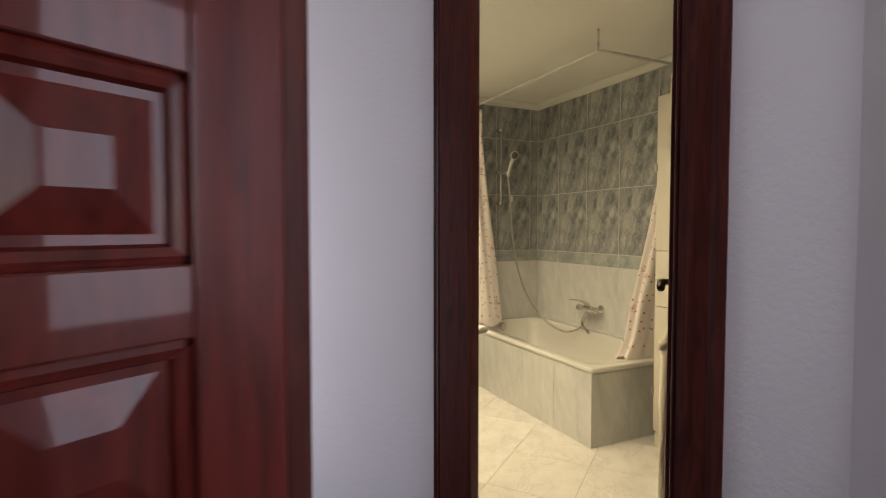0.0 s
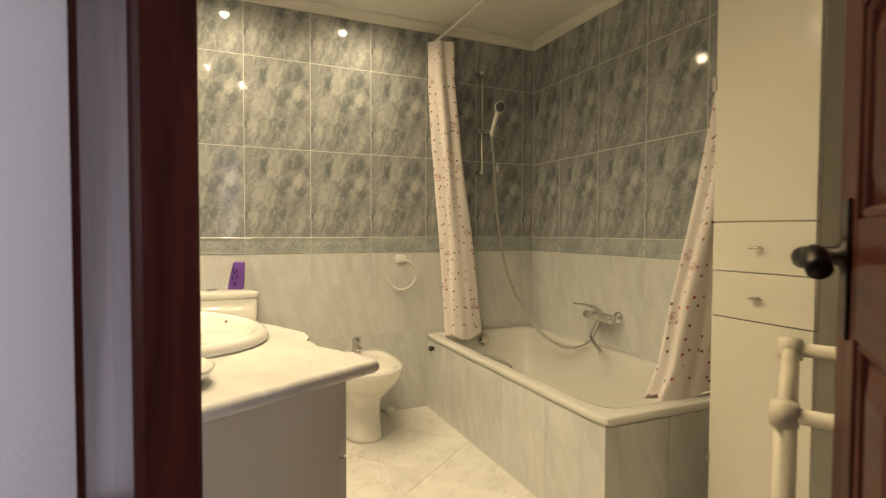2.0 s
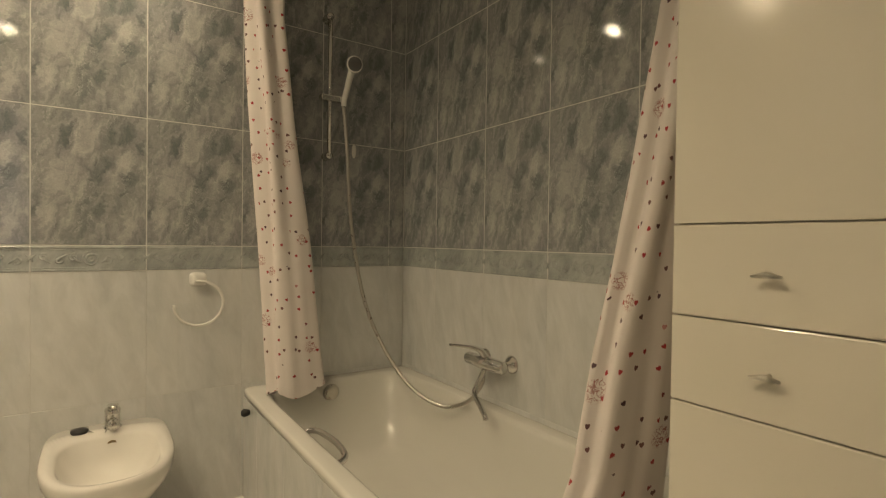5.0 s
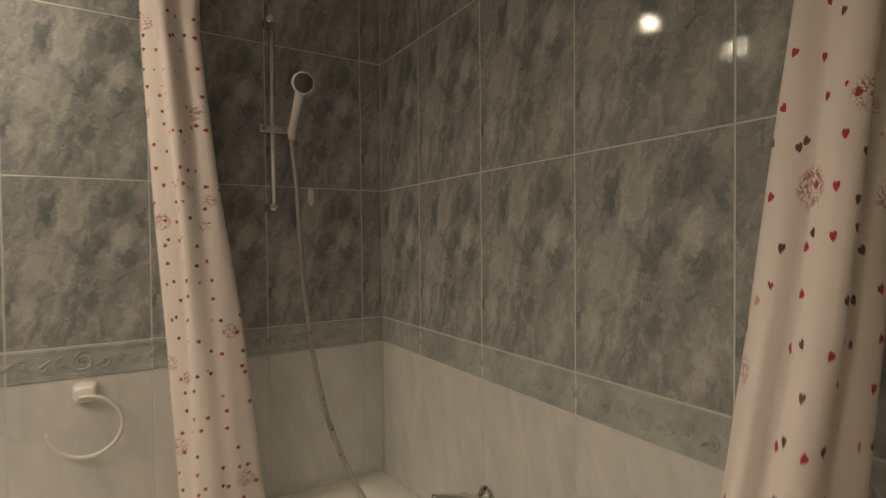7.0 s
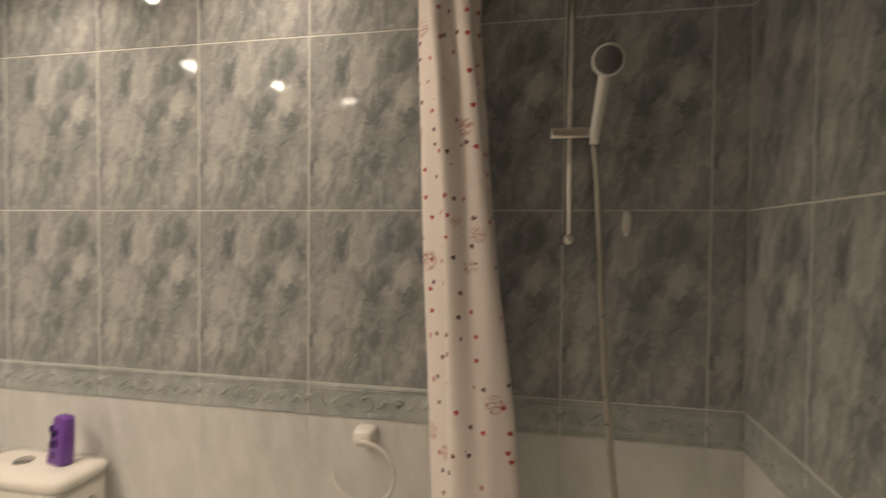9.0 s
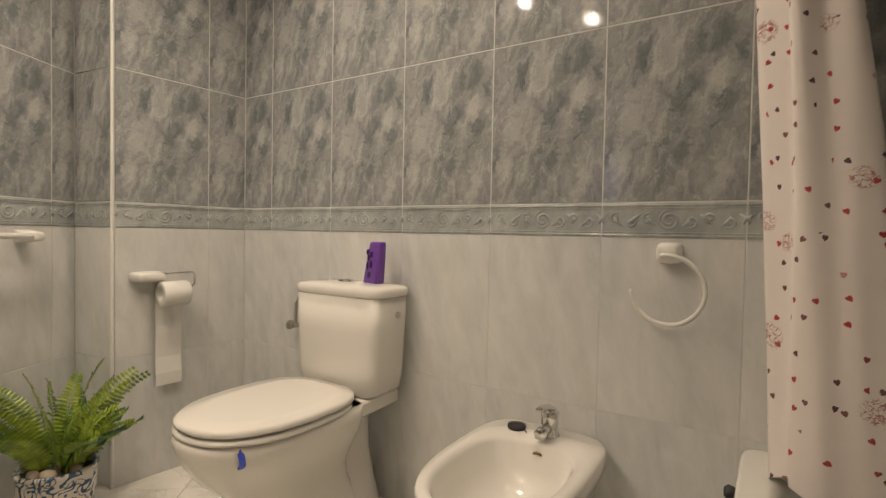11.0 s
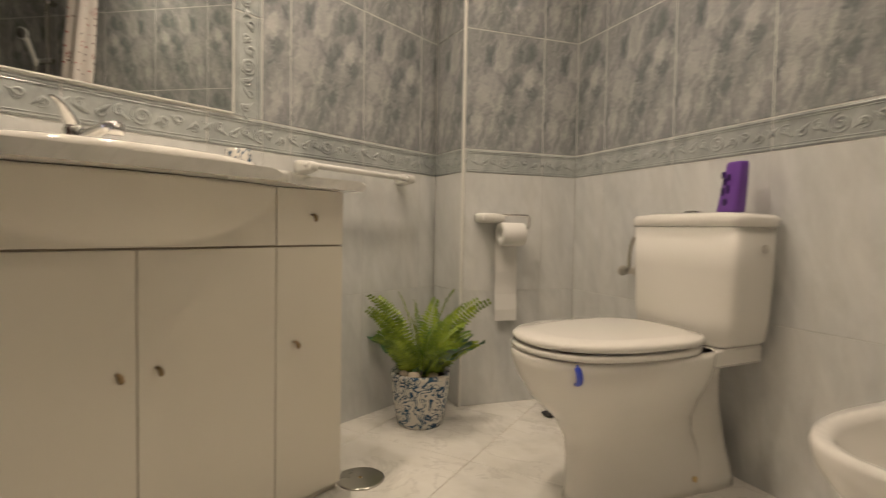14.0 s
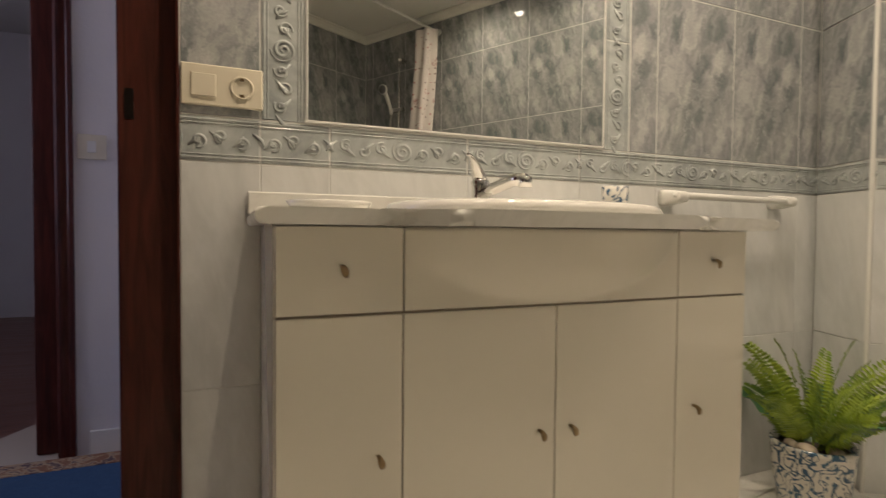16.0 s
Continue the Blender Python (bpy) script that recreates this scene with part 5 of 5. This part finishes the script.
for i in range(25):
    frond(i * 2.4 + rng.uniform(-0.3, 0.3), rng.uniform(0.10, 0.42) if i % 3 else rng.uniform(0.45, 0.70), rng.uniform(0.27, 0.37) if i % 3 else rng.uniform(0.20, 0.25), rng.uniform(0.033, 0.041), FERN, "frond")
for i in range(6):
    az, ln, wd = i * 0.72 + 0.3, rng.uniform(0.2, 0.30), 0.036
    out = Vector((math.cos(az), math.sin(az), 0))
    bm, rws, le = bmesh.new(), [], rng.uniform(0.35, 0.95)
    for k in range(12):
        t = k / 11
        c = Vector((0, 0, 0.17)) + out * (0.02 + ln * (math.sin(le) * t + 0.2 * t * t)) + Vector((0, 0, ln * (math.cos(le) * t - 0.15 * t * t)))
        sd = Vector((-out.y, out.x, 0)) * wd * (math.sin(math.pi * (0.06 + 0.93 * t)) ** 0.8)
        rws.append([c - sd + Vector((0, 0, 0.01 * math.sin(k * 1.9))), c - Vector((0, 0, 0.006)), c + sd + Vector((0, 0, 0.01 * math.sin(k * 2.3)))])
    loft(rws, False, False, bm, closed=False)
    part("leaf", bm, DARK_LEAF, plant, "dark green leaf", True)

# ---- wall tiles, laid piece by piece ----
GAP = 0.0028
meshes = {}


def tile_mesh(w, h, material, key, du=0.0, dz=0.0):
    """A glazed tile w x h; du, dz: from the whole tile's centre, where its origin is, to the middle of this cut piece."""
    gap = 0.0036 if key == "blue" else 0.0014
    k = (round(w, 3), round(h, 3), key, round(du, 3), round(dz, 3))
    if k in meshes:
        return meshes[k]
    c, x, z = 0.0012, w / 2 - gap / 2, h / 2 - gap / 2
    ring = lambda d, y: [Vector((du + sx * (x - d), y, dz + sz * (z - d))) for sx, sz in ((-1, -1), (1, -1), (1, 1), (-1, 1))]
    bm = loft([ring(0, -0.006), ring(0, -c * 0.6), ring(c, 0.0)], cap0=False)
    bmesh.ops.recalc_face_normals(bm, faces=bm.faces)
    me = bpy.data.meshes.new("tile")
    bm.to_mesh(me)
    bm.free()
    me.materials.append(material)
    meshes[k] = me
    return me


def relief_mesh(w, h, cut0=0.0, cut1=None):
    """A border tile with raised rope lines, a central rosette and scrolling leaves, cut to cut0..cut1 along its length."""
    cut1 = w if cut1 is None else cut1
    k = (round(w, 3), round(h, 3), round(cut0, 3), round(cut1, 3), "relief")
    if k in meshes:
        return meshes[k]
    bm = bmesh.new()
    c, x, z = 0.0016, w / 2 - GAP / 2, h / 2 - GAP / 2
    ring = lambda d, y: [Vector((-x + d, y, -z + d)), Vector((x - d, y, -z + d)), Vector((x - d, y, z - d)), Vector((-x + d, y, z - d))]
    loft([ring(0, -0.006), ring(0, -c * 0.8), ring(c, 0.0)], cap0=False, bm=bm)
    y = 0.0004
    for zz, r in ((z * 0.86, 0.0032), (-z * 0.86, 0.0032), (z * 0.70, 0.0018), (-z * 0.70, 0.0018)):
        tube([(-x + 0.001, y, zz), (x - 0.001, y, zz)], r, 6, bm=bm)
    spiral = lambda cx, cz, r0, r1, a0, turns, n=22: [(cx + (r0 + (r1 - r0) * i / n) * math.cos(a0 + turns * 6.283 * i / n), y, cz + (r0 + (r1 - r0) * i / n) * math.sin(a0 + turns * 6.283 * i / n)) for i in range(n + 1)]
    taper = lambda n, r: [r * (0.35 + 0.65 * math.sin(math.pi * min(0.98, (i + 1) / (n + 1)))) for i in range(n)]
    hh = z * 0.62
    tube(spiral(0, 0, 0.003, hh * 0.95, 0.3, 2.2, 34), taper(35, 0.0042), 6, bm=bm)
    for sg in (-1, 1):
        for cx, cz, r, a, t in ((0.30, 0.15, 0.55, 0.0, 1.3), (0.55, -0.2, 0.5, 3.1, -1.2), (0.80, 0.2, 0.5, 0.4, 1.3)):
            tube([(sg * px, py, pz * sg) for px, py, pz in spiral(cx * x, cz * hh, 0.002, r * hh, a, t)], taper(23, 0.0040), 6, bm=bm)
        for cx, tilt in ((0.18, 0.8), (0.42, -0.9), (0.68, 0.7), (0.92, -0.6)):
            p0 = Vector((sg * cx * x, y, -0.55 * hh * math.copysign(1, tilt)))
            p1 = p0 + Vector((sg * 0.022, 0, 0.9 * hh * math.copysign(1, tilt)))
            tube([p0, p0.lerp(p1, 0.5) + Vector((sg * 0.006, 0.0008, 0)), p1], [0.0015, 0.0055, 0.001], 6, bm=bm, flat=1.0)
    for v in bm.verts:
        if v.co.y > 0.0:
            v.co.y = min(v.co.y * 0.9, 0.0027)
    for cut, sg in ((cut0, -1), (cut1, 1)):
        if (sg < 0 and cut > 0.001) or (sg > 0 and cut < w - 0.001):
            px = -w / 2 + cut + (GAP / 2 if sg < 0 else -GAP / 2)
            bmesh.ops.bisect_plane(bm, geom=bm.verts[:] + bm.edges[:] + bm.faces[:], plane_co=(px, 0, 0), plane_no=(sg, 0, 0), clear_outer=True)
    bmesh.ops.recalc_face_normals(bm, faces=bm.faces)
    me = bpy.data.meshes.new("border_tile")
    bm.to_mesh(me)
    bm.free()
    me.materials.append(TILE_BORDER)
    for p in me.polygons:
        p.use_smooth = len(p.vertices) == 4 and p.area < 0.00008
    meshes[k] = me
    return me


def lay(parent, m, u0, u1, z0, z1, kind, off=0.0):
    """One tile; off: how much of the whole tile was cut away at its u0 side."""
    if u1 - u0 < 0.012 or z1 - z0 < 0.012:
        return
    mu, mz = (u0 + u1) / 2, (z0 + z1) / 2
    cu, cz = (u0 - off + W_TILE / 2, z0 + R_TILE / 2) if kind == "blue" else (mu, mz)
    material = TILE_BLUE if kind == "blue" else TILE_WHITE
    ob = new("tile", tile_mesh(u1 - u0, z1 - z0, material, kind, mu - cu, mz - cz))
    ob.parent = parent
    ob.matrix_parent_inverse = parent.matrix_world.inverted()
    ob.matrix_basis = m @ Matrix.Translation((cu, 0, cz))


def lay_border(parent, m, u0, u1, z0, z1, full=W_TILE, off=0.0):
    """Border piece from u0 to u1, cut from a tile of full length at off."""
    ob = new("border_tile", relief_mesh(full, z1 - z0, off, off + u1 - u0))
    ob.parent = parent
    ob.matrix_parent_inverse = parent.matrix_world.inverted()
    ob.matrix_basis = m @ Matrix.Translation((u0 - off + full / 2, 0, (z0 + z1) / 2))


TOP = CEIL - 0.044
ROWS = [(0.0, 0.457, "white"), (0.457, Z_WHITE, "white"), (Z_WHITE, Z_BORDER, "border"), (Z_BORDER, Z_BORDER + R_TILE, "blue"), (Z_BORDER + R_TILE, Z_BORDER + 2 * R_TILE, "blue"), (Z_BORDER + 2 * R_TILE, TOP, "blue")]


def tile_wall(parent, m, joints, rows=ROWS, zmin=0.0):
    for a, b in zip(joints, joints[1:]):
        for z0, z1, kind in rows:
            if z1 <= zmin:
                continue
            first = abs(a - joints[0]) < 1e-6
            off = max(0.0, W_TILE - (b - a)) if first else 0.0
            if kind == "border":
                lay_border(parent, m, a, min(b, a + W_TILE), z0, z1, W_TILE, off)
            else:
                lay(parent, m, a, b, z0, z1, kind, off)


bj = [0.0] + [BACK_R - W_TILE * j for j in range(7, -1, -1)] + [BACK_R - BACK_L]
tile_wall(wall_north, BACK, bj)
ej = sorted([3.2 - 0.285 - 0.335 * k for k in range(0, 9)] + [3.2])
tile_wall(wall_east, EAST, [e for e in ej if e > 0.7])
tile_wall(wall_pillar, PIL1, [0.0, 0.158, LEN_P1 - 0.006])
tile_wall(wall_pillar, PIL2, [0.006, LEN_P2])
lj = [0.0, 0.10, 0.413, 0.722, 0.822]
tile_wall(wall_west, LEFT, lj)
low = ROWS[:3]
tile_wall(wall_west, LEFT, [0.822, 0.99, 1.323, 1.656, 1.800, DOOR_A - 0.0045], low)
tile_wall(wall_west, LEFT, [1.800, DOOR_A - 0.0045], ROWS[3:])
side = Matrix.Rotation(radians(90), 4, "Y")
for u in (0.8685, 1.7545):
    for k in range(3):
        z0 = Z_BORDER + k * 0.300
        ob = new("border_tile", relief_mesh(0.30, 0.092))
        ob.parent = wall_west
        ob.matrix_parent_inverse = wall_west.matrix_world.inverted()
        ob.matrix_basis = LEFT @ Matrix.Translation((u, 0, z0 + 0.15)) @ side
for a in (0.9145, 1.2475, 1.5805):
    lay_border(wall_west, LEFT, a, min(a + W_TILE, 1.7085), 1.862, 1.954)
for a, b in zip([0.822, 1.155, 1.488, 1.800], [1.155, 1.488, 1.800]):
    lay(wall_west, LEFT, a, b, 1.956, TOP, "blue")
tile_wall(wall_west, LEFT, [DOOR_B + 0.046, 2.93, 3.2])
for name, m, x in (("trim_corner", Matrix.Translation(PIL_P), 0.0),):
    ob = link(name, tube([(0.001, -0.001, 0.001), (0.001, -0.001, TOP)], 0.0065, 10), PLASTIC_WHITE)
    ob.matrix_world = m
    tagged(ob, "white plastic corner bead on the pipe box", "trim", kind="structure")
# casing of the tub, in tall marble pieces
AW = frame_of((TUB_X, 0, 0), (-1, 0, 0))
AS = frame_of((BACK_R, TUB_Y, 0), (0, -1, 0))
yj = [TUB_Y, -1.20, -0.87, -0.54, -0.21, 0.0]
for a, b in zip(yj, yj[1:]):
    lay(apron, AW, a, b, 0.0, TUB_Z - 0.034, "white")
for a, b in ((0.0, 0.12), (0.12, 0.453), (0.453, BACK_R - TUB_X)):
    lay(apron, AS, a, b, 0.0, TUB_Z - 0.034, "white")

# floor tiles, laid on the diagonal
FT, FA = 0.40, radians(38)
fm = bpy.data.meshes.new("floor_tile")
hw = FT / 2 - 0.0008
bm = loft([[Vector((sx * (hw - d), sy * (hw - d), z)) for sx, sy in ((-1, -1), (1, -1), (1, 1), (-1, 1))] for d, z in ((0, -0.008), (0, -0.001), (0.001, 0.0))], cap0=False)
bm.to_mesh(fm)
bm.free()
fm.materials.append(FLOOR_TILE)
inv = LEFT.inverted()
for i in range(-12, 13):
    for j in range(-12, 13):
        p = Vector((0.20, -0.95, 0)) + Matrix.Rotation(FA, 3, "Z") @ Vector((i * FT, j * FT, 0))
        q = inv @ p
        if not (-0.75 < p.x < 2.75 and -3.3 < p.y < 0.3) or q.y < -0.33:
            continue
        tm = Matrix.Translation(p) @ Matrix.Rotation(FA, 4, "Z")
        me, loc = fm, tm.inverted()
        edges = [(at, out) for at, out, near in ((lw(0, -0.05), LEFT.to_3x3() @ Vector((0, -1, 0)), q.y < 0.32), (Vector((2.55, 0, 0)), Vector((1, 0, 0)), p.x > 2.25),
                                                 (Vector((0, 0.14, 0)), Vector((0, 1, 0)), p.y > -0.16), (Vector((0, -3.19, 0)), Vector((0, -1, 0)), p.y < -2.89)) if near]
        if edges:
            me = fm.copy()
            cut = bmesh.new()
            cut.from_mesh(me)
            for at, out in edges:
                if cut.faces:
                    bmesh.ops.bisect_plane(cut, geom=cut.verts[:] + cut.edges[:] + cut.faces[:], plane_co=loc @ at, plane_no=loc.to_3x3() @ out, clear_outer=True)
            if not cut.faces:
                cut.free()
                continue
            cut.to_mesh(me)
            cut.free()
        ob = new("floor_tile", me)
        ob.parent = floor_bath
        ob.matrix_basis = tm
